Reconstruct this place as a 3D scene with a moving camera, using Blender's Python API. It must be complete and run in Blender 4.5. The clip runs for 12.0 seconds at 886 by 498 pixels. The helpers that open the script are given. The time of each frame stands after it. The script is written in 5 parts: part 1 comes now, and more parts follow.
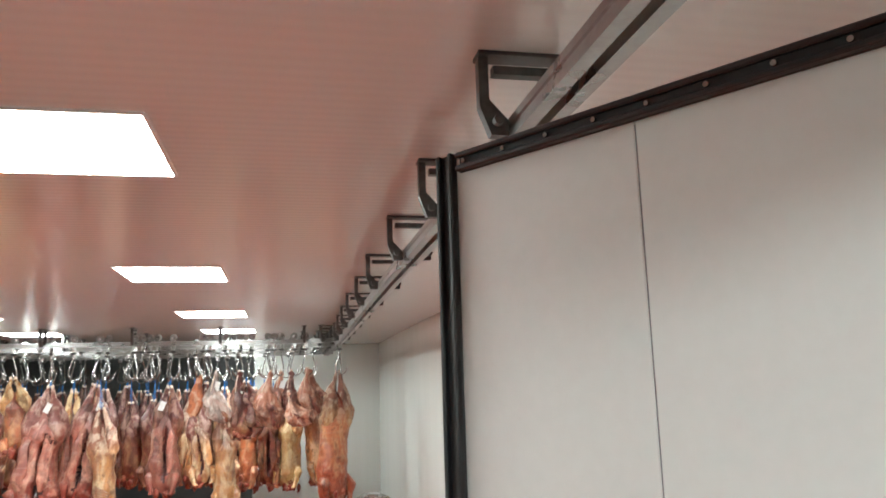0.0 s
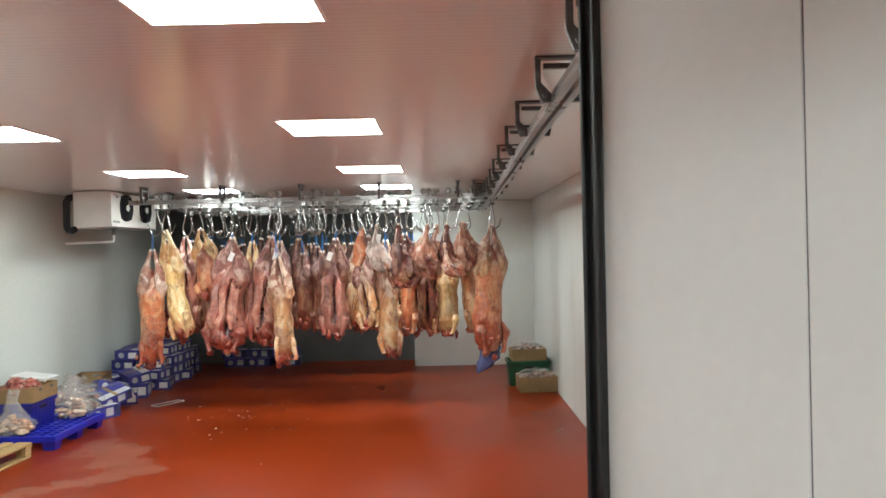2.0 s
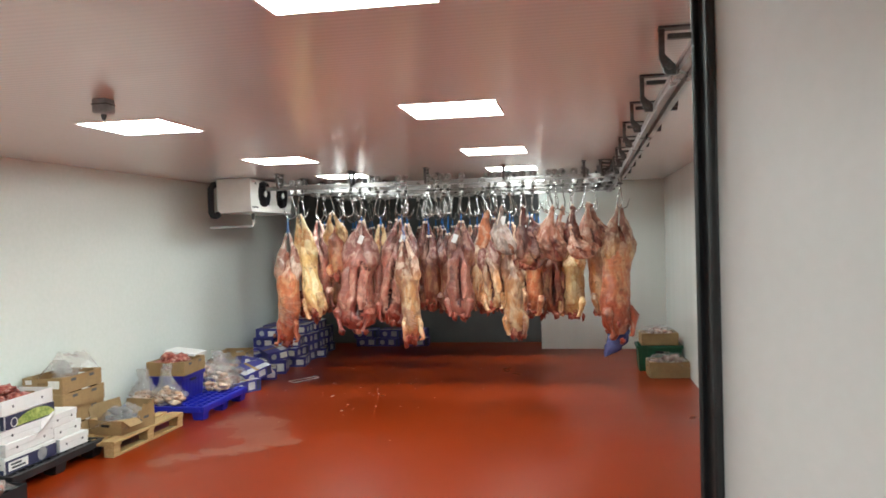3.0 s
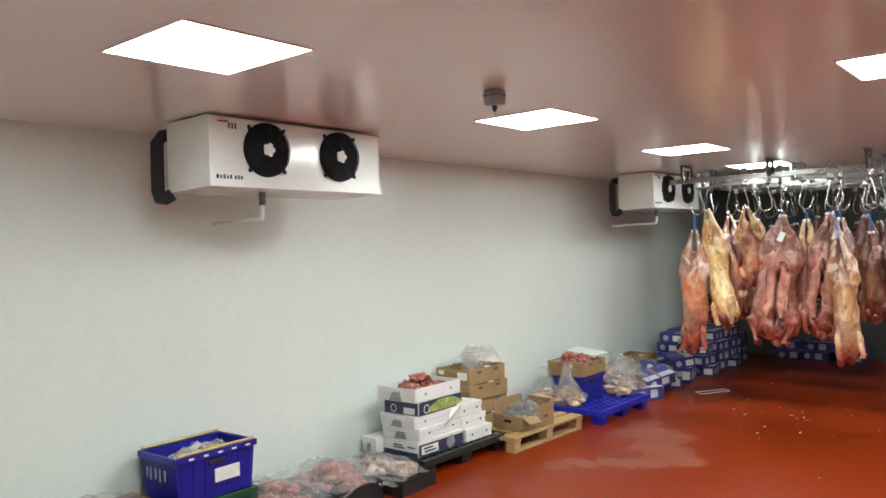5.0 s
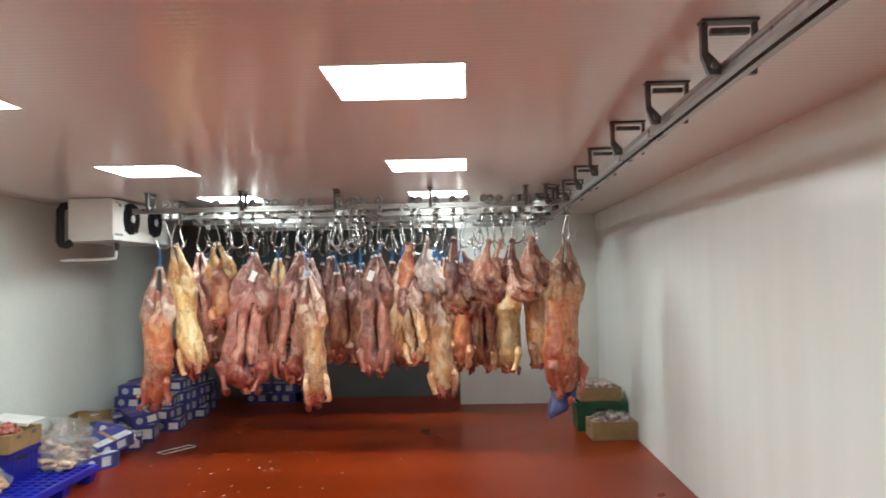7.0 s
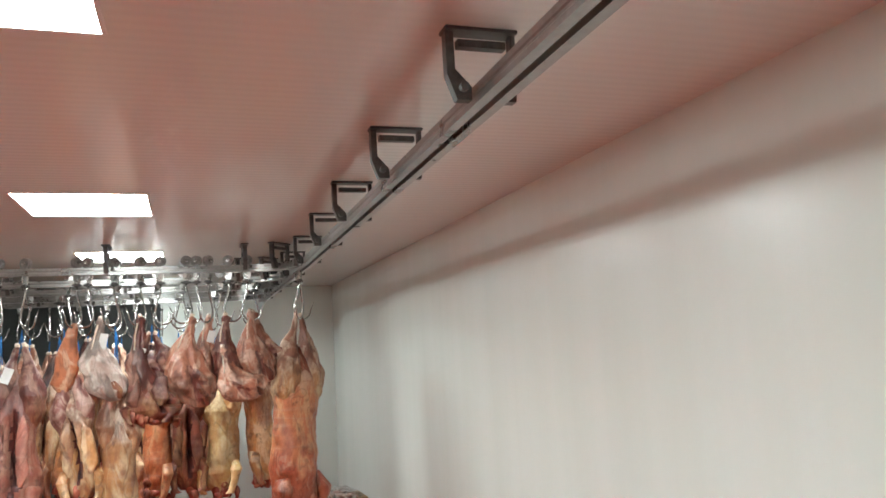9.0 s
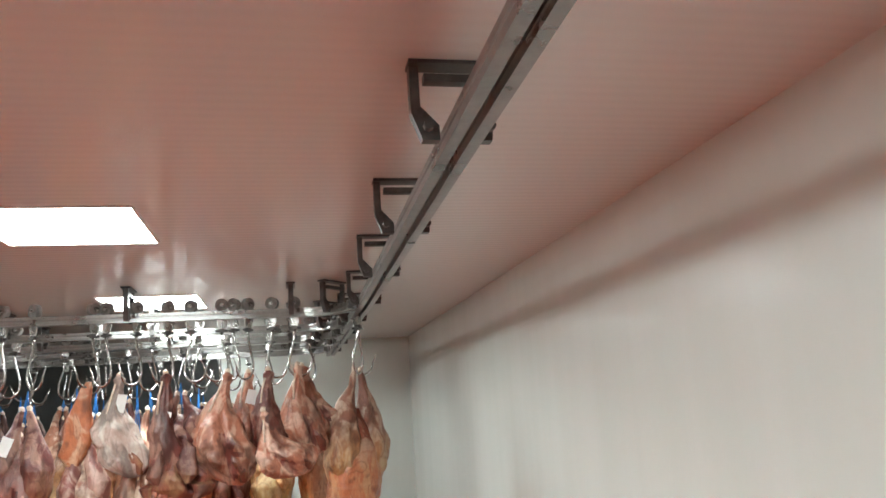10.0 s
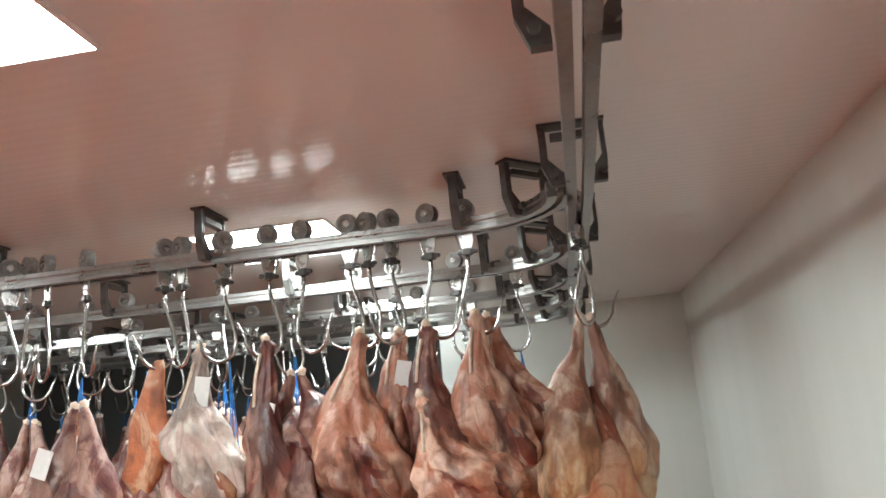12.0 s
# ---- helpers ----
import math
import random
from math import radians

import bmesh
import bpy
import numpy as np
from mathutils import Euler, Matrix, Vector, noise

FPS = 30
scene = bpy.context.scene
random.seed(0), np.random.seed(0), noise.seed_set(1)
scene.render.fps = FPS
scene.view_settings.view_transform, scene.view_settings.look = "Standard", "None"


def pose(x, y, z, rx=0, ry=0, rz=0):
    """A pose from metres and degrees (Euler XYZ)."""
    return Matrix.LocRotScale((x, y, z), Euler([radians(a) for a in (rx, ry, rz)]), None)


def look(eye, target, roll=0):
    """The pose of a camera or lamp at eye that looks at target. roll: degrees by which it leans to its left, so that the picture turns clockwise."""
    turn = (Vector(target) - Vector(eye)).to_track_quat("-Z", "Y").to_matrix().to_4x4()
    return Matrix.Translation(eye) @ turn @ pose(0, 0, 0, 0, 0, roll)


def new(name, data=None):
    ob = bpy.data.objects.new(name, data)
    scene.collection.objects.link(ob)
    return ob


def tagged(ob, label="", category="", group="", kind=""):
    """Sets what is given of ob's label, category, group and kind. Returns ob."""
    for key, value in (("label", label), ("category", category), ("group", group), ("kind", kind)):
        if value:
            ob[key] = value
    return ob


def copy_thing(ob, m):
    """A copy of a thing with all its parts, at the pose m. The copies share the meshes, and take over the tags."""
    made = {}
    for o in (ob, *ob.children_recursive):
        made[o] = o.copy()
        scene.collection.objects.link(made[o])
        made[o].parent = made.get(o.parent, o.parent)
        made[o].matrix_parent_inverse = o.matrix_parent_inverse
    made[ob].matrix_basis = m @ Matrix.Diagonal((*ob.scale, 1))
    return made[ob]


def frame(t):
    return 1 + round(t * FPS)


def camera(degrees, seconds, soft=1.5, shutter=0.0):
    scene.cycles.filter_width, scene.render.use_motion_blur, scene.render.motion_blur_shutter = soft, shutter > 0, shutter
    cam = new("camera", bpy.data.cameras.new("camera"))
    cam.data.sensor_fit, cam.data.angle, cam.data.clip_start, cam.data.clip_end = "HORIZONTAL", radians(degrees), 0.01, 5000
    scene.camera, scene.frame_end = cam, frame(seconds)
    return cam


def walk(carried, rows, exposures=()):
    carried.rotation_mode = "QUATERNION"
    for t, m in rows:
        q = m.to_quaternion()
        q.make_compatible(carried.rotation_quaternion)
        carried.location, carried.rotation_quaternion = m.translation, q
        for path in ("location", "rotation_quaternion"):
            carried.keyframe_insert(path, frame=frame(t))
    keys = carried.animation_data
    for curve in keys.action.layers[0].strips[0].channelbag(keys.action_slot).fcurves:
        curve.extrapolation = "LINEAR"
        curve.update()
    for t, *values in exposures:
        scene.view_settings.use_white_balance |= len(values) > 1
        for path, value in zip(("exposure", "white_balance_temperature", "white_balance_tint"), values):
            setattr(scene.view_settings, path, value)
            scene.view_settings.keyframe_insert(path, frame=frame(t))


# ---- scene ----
# camera and walk
cam = camera(60.5, 12.0, soft=1.6, shutter=0.15)
PATH = [
    (0, (0.49, 0.175, 1.991), (0.889, 2.103, 2.346), -1.7),
    (0.5, (0.516, 0.183, 1.967), (0.723, 2.162, 2.173), -0.9),
    (1, (0.512, 0.159, 1.944), (0.616, 2.153, 2.058), -0.7),
    (1.5, (0.51, 0.172, 1.932), (0.564, 2.171, 1.981), -0.8),
    (2, (0.514, 0.168, 1.92), (0.507, 2.168, 1.921), -1.2),
    (2.5, (0.527, 0.184, 1.917), (0.38, 2.178, 1.893), -1.6),
    (3, (0.556, 0.184, 1.909), (0.212, 2.154, 1.873), -1.6),
    (3.5, (0.54, 0.274, 1.886), (-0.039, 2.188, 1.847), -1.6),
    (3.7, (0.523, 0.33, 1.885), (-0.163, 2.208, 1.856), -1.8),
    (5.3, (0.364, 0.776, 1.874), (-0.951, 2.283, 1.87), -1.7),
    (5.5, (0.351, 0.823, 1.861), (-0.886, 2.394, 1.85), -1.4),
    (6, (0.241, 1.038, 1.848), (-0.637, 2.835, 1.845), -1.0),
    (6.5, (0.116, 1.319, 1.855), (-0.338, 3.266, 1.883), -1.2),
    (7, (0.096, 1.681, 1.855), (0.034, 3.679, 1.926), -1.0),
    (7.5, (0.131, 2.092, 1.859), (0.507, 4.052, 1.979), -0.6),
    (7.7, (0.133, 2.262, 1.877), (0.676, 4.181, 2.031), -1.2),
    (9.3, (0.397, 3.655, 1.916), (1.029, 5.53, 2.205), -3.4),
    (9.5, (0.479, 3.864, 1.887), (1.047, 5.753, 2.215), -3.9),
    (10, (0.638, 4.391, 1.939), (1.047, 6.307, 2.343), -3.6),
    (10.5, (0.689, 4.916, 1.952), (1.03, 6.835, 2.398), -3.6),
    (11, (0.796, 5.414, 1.926), (0.984, 7.351, 2.385), -5.1),
    (11.5, (0.888, 5.923, 1.888), (0.861, 7.871, 2.34), -5.1),
    (12, (0.972, 6.457, 1.896), (0.694, 8.389, 2.331), -5.3),
]
walk(cam, [(t, look(eye, target, roll)) for t, eye, target, roll in PATH],
     [(0.0, 0.42), (1.0, 0.28), (2.0, 0.26), (3.0, 0.22), (5.5, 0.12), (6.5, 0.15), (7.5, 0.23), (10.0, 0.22), (12.0, 0.27)])

# world and exposure -------------------------------------------------------
world = bpy.data.worlds.new("world")
scene.world = world
world.use_nodes = True
world.node_tree.nodes["Background"].inputs[0].default_value = (0.02, 0.02, 0.02, 1)
world.node_tree.nodes["Background"].inputs[1].default_value = 0.2
PANEL_LIGHT = 38.0

XL, XR, YF, YB, ZC = -4.43, 1.96, 0.15, 13.5, 2.71   # left wall, right wall, front wall, far wall, ceiling
YB2, XB2 = 12.72, -0.03                            # the far wall's forward part and its edge


# materials ----------------------------------------------------------------
def nodes_of(name):
    m = bpy.data.materials.new(name)
    m.use_nodes = True
    nt = m.node_tree
    return m, nt, nt.nodes["Principled BSDF"]


def link(nt, a, b):
    nt.links.new(a, b)


def mat(name, c1, c2=None, scale=6.0, rough=0.5, metal=0.0, bump=0.0, stretch=(1, 1, 1), fine=60.0, spec=0.5, coat=0.0,
        rough_var=0.1, c3=None, detail=6.0, contrast=(0.35, 0.65)):
    """Two or three colours mixed by noise at two scales, with fine relief and uneven gloss."""
    m, nt, b = nodes_of(name)
    c2 = c2 or tuple(v * 0.85 for v in c1)
    tc = nt.nodes.new("ShaderNodeTexCoord")
    mp = nt.nodes.new("ShaderNodeMapping")
    mp.inputs["Scale"].default_value = stretch
    link(nt, tc.outputs["Object"], mp.inputs["Vector"])
    n1 = nt.nodes.new("ShaderNodeTexNoise")
    n1.inputs["Scale"].default_value = scale
    n1.inputs["Detail"].default_value = detail
    n1.inputs["Roughness"].default_value = 0.6
    link(nt, mp.outputs[0], n1.inputs["Vector"])
    ramp = nt.nodes.new("ShaderNodeValToRGB")
    e = ramp.color_ramp.elements
    e[0].position, e[1].position = contrast
    e[0].color, e[1].color = (*c1, 1), (*c2, 1)
    if c3:
        k = e.new((contrast[0] + contrast[1]) / 2)
        k.color = (*c3, 1)
    link(nt, n1.outputs["Fac"], ramp.inputs[0])
    n2 = nt.nodes.new("ShaderNodeTexNoise")
    n2.inputs["Scale"].default_value = fine
    n2.inputs["Detail"].default_value = 4
    link(nt, mp.outputs[0], n2.inputs["Vector"])
    mix = nt.nodes.new("ShaderNodeMix")
    mix.data_type, mix.blend_type = "RGBA", "OVERLAY"
    mix.inputs["Factor"].default_value = 0.18
    link(nt, ramp.outputs[0], mix.inputs[6])
    link(nt, n2.outputs["Fac"], mix.inputs[7])
    link(nt, mix.outputs[2], b.inputs["Base Color"])
    mr = nt.nodes.new("ShaderNodeMapRange")
    mr.inputs["From Min"].default_value, mr.inputs["From Max"].default_value = 0.3, 0.7
    mr.inputs["To Min"].default_value = max(0.02, rough - rough_var)
    mr.inputs["To Max"].default_value = min(1, rough + rough_var)
    link(nt, n1.outputs["Fac"], mr.inputs["Value"])
    link(nt, mr.outputs[0], b.inputs["Roughness"])
    b.inputs["Metallic"].default_value = metal
    b.inputs["Specular IOR Level"].default_value = spec
    b.inputs["Coat Weight"].default_value = coat
    b.inputs["Coat Roughness"].default_value = 0.15
    if bump:
        bp = nt.nodes.new("ShaderNodeBump")
        bp.inputs["Strength"].default_value = bump
        bp.inputs["Distance"].default_value = 0.004
        link(nt, n2.outputs["Fac"], bp.inputs["Height"])
        link(nt, bp.outputs[0], b.inputs["Normal"])
    return m


def meat(name, muscle, membrane, flank, fat, raw, joint=False):
    """Dressed meat hung head down (z from 0 at the hook): mottled muscle and membrane on the legs, smooth flank and fat
    along the body, raw ragged red at the neck end. A joint is leg all over."""
    m, nt, b = nodes_of(name)
    tc = nt.nodes.new("ShaderNodeTexCoord")
    info = nt.nodes.new("ShaderNodeObjectInfo")
    comb = nt.nodes.new("ShaderNodeCombineXYZ")
    for i in range(3):
        link(nt, info.outputs["Random"], comb.inputs[i])
    add = nt.nodes.new("ShaderNodeVectorMath")
    add.operation = "MULTIPLY_ADD"
    link(nt, comb.outputs[0], add.inputs[0])
    add.inputs[1].default_value = (37, 23, 51)
    link(nt, tc.outputs["Object"], add.inputs[2])

    def tex(scale, stretch, detail, distort, rough=0.55):
        mp = nt.nodes.new("ShaderNodeMapping")
        mp.inputs["Scale"].default_value = stretch
        link(nt, add.outputs[0], mp.inputs["Vector"])
        n = nt.nodes.new("ShaderNodeTexNoise")
        n.inputs["Scale"].default_value, n.inputs["Detail"].default_value = scale, detail
        n.inputs["Distortion"].default_value, n.inputs["Roughness"].default_value = distort, rough
        link(nt, mp.outputs[0], n.inputs["Vector"])
        return n.outputs["Fac"]

    def span(value, a, c, lo=0.0, hi=1.0):
        k = nt.nodes.new("ShaderNodeMapRange")
        k.interpolation_type = "SMOOTHSTEP"
        for key, v in (("From Min", a), ("From Max", c), ("To Min", lo), ("To Max", hi)):
            k.inputs[key].default_value = v
        link(nt, value, k.inputs["Value"])
        return k.outputs[0]

    def blend(fac, a, c, mode="MIX"):
        k = nt.nodes.new("ShaderNodeMix")
        k.data_type, k.blend_type = "RGBA", mode
        for socket, v in ((k.inputs["Factor"], fac), (k.inputs[6], a), (k.inputs[7], c)):
            if isinstance(v, tuple):
                socket.default_value = (*v, 1)
            elif isinstance(v, float):
                socket.default_value = v
            else:
                link(nt, v, socket)
        return k.outputs[2]

    def maths(op, a, c):
        k = nt.nodes.new("ShaderNodeMath")
        k.operation = op
        for n, v in enumerate((a, c)):
            if isinstance(v, float):
                k.inputs[n].default_value = v
            else:
                link(nt, v, k.inputs[n])
        return k.outputs[0]

    broad = tex(5.5, (1, 1, 0.6), 3, 0.6)
    patch = tex(9.0, (1, 1, 0.65), 4, 1.2)
    streak = tex(10.0, (1.3, 1.3, 0.4), 4, 0.9)
    fibre = tex(48.0, (1, 1, 0.8), 4, 0.6, 0.65)
    sep = nt.nodes.new("ShaderNodeSeparateXYZ")
    link(nt, tc.outputs["Object"], sep.inputs[0])
    depth = maths("ADD", sep.outputs[2], maths("MULTIPLY", maths("SUBTRACT", broad, 0.5), 0.55))
    dark = tuple(0.32 * v for v in muscle)
    leg = blend(span(patch, 0.43, 0.58), muscle, membrane)
    leg = blend(span(broad, 0.5, 0.36, 0.0, 0.8), leg, dark)
    leg = blend(span(streak, 0.45, 0.33, 0.0, 0.6), leg, dark)
    side = blend(span(streak, 0.42, 0.62), flank, fat)
    side = blend(span(broad, 0.53, 0.36, 0.0, 0.75), side, muscle)
    side = blend(span(patch, 0.44, 0.32, 0.0, 0.6), side, dark)
    bands = tex(13.0, (0.22, 0.22, 2.4), 1, 0.25)
    ribs = maths("MULTIPLY", span(bands, 0.5, 0.66, 0.0, 0.22), span(depth, -0.5, -0.66))
    side = blend(ribs, side, membrane)
    end = blend(span(patch, 0.52, 0.6), raw, tuple(0.5 * p + 0.5 * q for p, q in zip(raw, membrane)))
    end = blend(span(streak, 0.5, 0.36, 0.0, 0.85), end, tuple(0.3 * v for v in raw))
    if joint:
        colour = blend(span(streak, 0.56, 0.64, 0.0, 0.5), leg, flank)
    else:
        colour = blend(span(depth, -0.26, -0.5), leg, side)
        colour = blend(span(depth, -0.92, -1.08, 0.0, 0.75), colour, end)
    # thin dark seams between the muscles
    seam = maths("ABSOLUTE", maths("SUBTRACT", tex(4.5, (1, 1, 0.4), 2, 0.7), 0.5), 0.0)
    colour = blend(span(seam, 0.012, 0.0, 0.0, 0.35), colour, dark)
    colour = blend(0.4, colour, fibre, "OVERLAY")
    tone = nt.nodes.new("ShaderNodeHueSaturation")
    link(nt, span(info.outputs["Random"], 0.0, 1.0, 0.8, 1.22), tone.inputs["Value"])
    tone.inputs["Saturation"].default_value = 1.08
    link(nt, colour, tone.inputs["Color"])
    link(nt, tone.outputs[0], b.inputs["Base Color"])
    link(nt, span(fibre, 0.35, 0.65, 0.36, 0.6), b.inputs["Roughness"])
    b.inputs["Coat Weight"].default_value = 0.12
    b.inputs["Coat Roughness"].default_value = 0.2
    bp = nt.nodes.new("ShaderNodeBump")
    bp.inputs["Strength"].default_value, bp.inputs["Distance"].default_value = 0.7, 0.016
    link(nt, patch, bp.inputs["Height"])
    b2 = nt.nodes.new("ShaderNodeBump")
    b2.inputs["Strength"].default_value, b2.inputs["Distance"].default_value = 0.6, 0.005
    link(nt, fibre, b2.inputs["Height"])
    link(nt, bp.outputs[0], b2.inputs["Normal"])
    link(nt, b2.outputs[0], b.inputs["Normal"])
    return m


def emitter(name, colour, strength):
    m, nt, b = nodes_of(name)
    b.inputs["Base Color"].default_value = (0.9, 0.9, 0.9, 1)
    b.inputs["Emission Color"].default_value = (*colour, 1)
    b.inputs["Emission Strength"].default_value = strength
    return m


def film_plastic(name, tint, clear=0.7, rough=0.12):
    m, nt, b = nodes_of(name)
    out = nt.nodes["Material Output"]
    tr = nt.nodes.new("ShaderNodeBsdfTransparent")
    tr.inputs[0].default_value = (*tint, 1)
    b.inputs["Base Color"].default_value = (*tint, 1)
    b.inputs["Roughness"].default_value = rough
    b.inputs["Specular IOR Level"].default_value = 0.8
    tc = nt.nodes.new("ShaderNodeTexCoord")
    n = nt.nodes.new("ShaderNodeTexNoise")
    n.inputs["Scale"].default_value = 22
    n.inputs["Distortion"].default_value = 1.5
    link(nt, tc.outputs["Object"], n.inputs["Vector"])
    bp = nt.nodes.new("ShaderNodeBump")
    bp.inputs["Strength"].default_value = 1.0
    bp.inputs["Distance"].default_value = 0.035
    link(nt, n.outputs["Fac"], bp.inputs["Height"])
    link(nt, bp.outputs[0], b.inputs["Normal"])
    mx = nt.nodes.new("ShaderNodeMixShader")
    mx.inputs[0].default_value = clear
    link(nt, b.outputs[0], mx.inputs[1])
    link(nt, tr.outputs[0], mx.inputs[2])
    link(nt, mx.outputs[0], out.inputs["Surface"])
    return m


def ceiling_material():
    m, nt, b = nodes_of("ribbed_white_panel")
    tc = nt.nodes.new("ShaderNodeTexCoord")
    w = nt.nodes.new("ShaderNodeTexWave")
    w.bands_direction = "Y"
    w.inputs["Scale"].default_value = 6.5
    w.inputs["Distortion"].default_value = 0.0
    link(nt, tc.outputs["Object"], w.inputs["Vector"])
    n = nt.nodes.new("ShaderNodeTexNoise")
    n.inputs["Scale"].default_value = 1.3
    n.inputs["Detail"].default_value = 5
    link(nt, tc.outputs["Object"], n.inputs["Vector"])
    ramp = nt.nodes.new("ShaderNodeValToRGB")
    ramp.color_ramp.elements[0].color = (0.81, 0.805, 0.765, 1)
    ramp.color_ramp.elements[1].color = (0.85, 0.845, 0.805, 1)
    link(nt, n.outputs["Fac"], ramp.inputs[0])
    link(nt, ramp.outputs[0], b.inputs["Base Color"])
    bp = nt.nodes.new("ShaderNodeBump")
    bp.inputs["Strength"].default_value = 0.11
    bp.inputs["Distance"].default_value = 0.004
    link(nt, w.outputs["Fac"], bp.inputs["Height"])
    link(nt, bp.outputs[0], b.inputs["Normal"])
    b.inputs["Roughness"].default_value = 0.16
    b.inputs["Specular IOR Level"].default_value = 0.6
    return m


def floor_material():
    m, nt, b = nodes_of("red_resin_floor")
    tc = nt.nodes.new("ShaderNodeTexCoord")

    def noise_node(scale, detail=6.0, distort=0.0):
        n = nt.nodes.new("ShaderNodeTexNoise")
        n.inputs["Scale"].default_value, n.inputs["Detail"].default_value = scale, detail
        n.inputs["Distortion"].default_value = distort
        link(nt, tc.outputs["Object"], n.inputs["Vector"])
        return n

    def maths(op, a, c):
        k = nt.nodes.new("ShaderNodeMath")
        k.operation = op
        for i, v in enumerate((a, c)):
            if isinstance(v, (int, float)):
                k.inputs[i].default_value = v
            else:
                link(nt, v, k.inputs[i])
        return k.outputs[0]

    big, fine = noise_node(0.8, 2), noise_node(90, 3)
    ramp = nt.nodes.new("ShaderNodeValToRGB")
    e = ramp.color_ramp.elements
    e[0].position, e[1].position = 0.1, 0.9
    e[0].color, e[1].color = (0.18, 0.0175, 0.002, 1), (0.245, 0.028, 0.0034, 1)
    link(nt, big.outputs["Fac"], ramp.inputs[0])
    # a dried, pale spill: three blobs with a ragged edge
    edge = noise_node(2.9, 9, 0.9)
    sep = nt.nodes.new("ShaderNodeSeparateXYZ")
    link(nt, tc.outputs["Object"], sep.inputs[0])
    spill = None
    for cx, cy, rx, ry in ((-3.0, 7.78, 0.26, 0.36), (-2.72, 7.6, 0.28, 0.36), (-2.56, 7.2, 0.28, 0.22), (-2.28, 6.95, 0.26, 0.17), (-2.48, 6.72, 0.24, 0.13), (-2.7, 6.58, 0.24, 0.12), (-2.9, 6.42, 0.2, 0.13), (-3.04, 6.25, 0.12, 0.16)):
        dx = maths("DIVIDE", maths("SUBTRACT", sep.outputs[0], cx), rx)
        dy = maths("DIVIDE", maths("SUBTRACT", sep.outputs[1], cy), ry)
        d = maths("ADD", maths("MULTIPLY", dx, dx), maths("MULTIPLY", dy, dy))
        d = maths("ADD", d, maths("MULTIPLY", maths("SUBTRACT", edge.outputs["Fac"], 0.5), 4.6))
        mr = nt.nodes.new("ShaderNodeMapRange")
        mr.inputs["From Min"].default_value, mr.inputs["From Max"].default_value = 1.0, 0.6
        link(nt, d, mr.inputs["Value"])
        spill = mr.outputs[0] if spill is None else maths("MAXIMUM", spill, mr.outputs[0])
    rim = maths("MULTIPLY", maths("MULTIPLY", spill, maths("SUBTRACT", 1.0, spill)), 0.3)
    film = maths("MULTIPLY", spill, maths("ADD", 0.03, maths("MULTIPLY", maths("MULTIPLY", fine.outputs["Fac"], edge.outputs["Fac"]), 0.42)))
    pale = maths("ADD", film, rim)
    mix = nt.nodes.new("ShaderNodeMix")
    mix.data_type = "RGBA"
    link(nt, pale, mix.inputs["Factor"])
    link(nt, ramp.outputs[0], mix.inputs[6])
    mix.inputs[7].default_value = (0.40, 0.33, 0.24, 1)
    link(nt, mix.outputs[2], b.inputs["Base Color"])
    mr3 = nt.nodes.new("ShaderNodeMapRange")
    mr3.inputs["From Min"].default_value, mr3.inputs["From Max"].default_value = 0.1, 0.9
    mr3.inputs["To Min"].default_value, mr3.inputs["To Max"].default_value = 0.24, 0.4
    link(nt, big.outputs["Fac"], mr3.inputs["Value"])
    link(nt, mr3.outputs[0], b.inputs["Roughness"])
    b.inputs["Specular IOR Level"].default_value = 0.17
    bp = nt.nodes.new("ShaderNodeBump")
    bp.inputs["Strength"].default_value = 0.12
    bp.inputs["Distance"].default_value = 0.003
    link(nt, fine.outputs["Fac"], bp.inputs["Height"])
    link(nt, bp.outputs[0], b.inputs["Normal"])
    return m


CEIL = ceiling_material()
FLOOR = floor_material()
WALL = mat("white_wall_panel", (0.715, 0.765, 0.715), (0.735, 0.785, 0.735), 0.8, rough=0.3, rough_var=0.02, fine=25, bump=0.02)
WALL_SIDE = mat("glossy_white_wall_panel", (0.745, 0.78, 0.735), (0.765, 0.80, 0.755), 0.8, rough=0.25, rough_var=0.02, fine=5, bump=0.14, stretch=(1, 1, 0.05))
WALL_DARK = mat("dark_grey_sheet", (0.085, 0.096, 0.094), (0.12, 0.132, 0.13), 1.2, rough=0.45, bump=0.05)
LEAF = mat("door_panel_white", (0.82, 0.825, 0.81), (0.85, 0.855, 0.84), 2.0, rough=0.38, rough_var=0.05, fine=40, bump=0.02)
RUBBER = mat("black_rubber", (0.012, 0.012, 0.014), (0.025, 0.025, 0.027), 12, rough=0.4, bump=0.15)
STEEL = mat("stainless_steel", (0.45, 0.44, 0.42), (0.56, 0.55, 0.53), 14, rough=0.28, metal=1.0, fine=120, bump=0.05)
STEEL_BRIGHT = mat("polished_steel", (0.36, 0.352, 0.335), (0.48, 0.47, 0.45), 14, rough=0.2, metal=1.0, fine=90, bump=0.03, rough_var=0.05)
STEEL_DARK = mat("grey_galvanised_steel", (0.075, 0.073, 0.07), (0.13, 0.127, 0.122), 18, rough=0.42, metal=0.6, fine=80, bump=0.1)
RAIL = mat("rail_aluminium", (0.27, 0.262, 0.25), (0.36, 0.35, 0.335), 5, rough=0.3, metal=0.85, fine=50, rough_var=0.05)
WHEEL = mat("grey_nylon", (0.2, 0.19, 0.18), (0.34, 0.33, 0.31), 30, rough=0.5, bump=0.1)
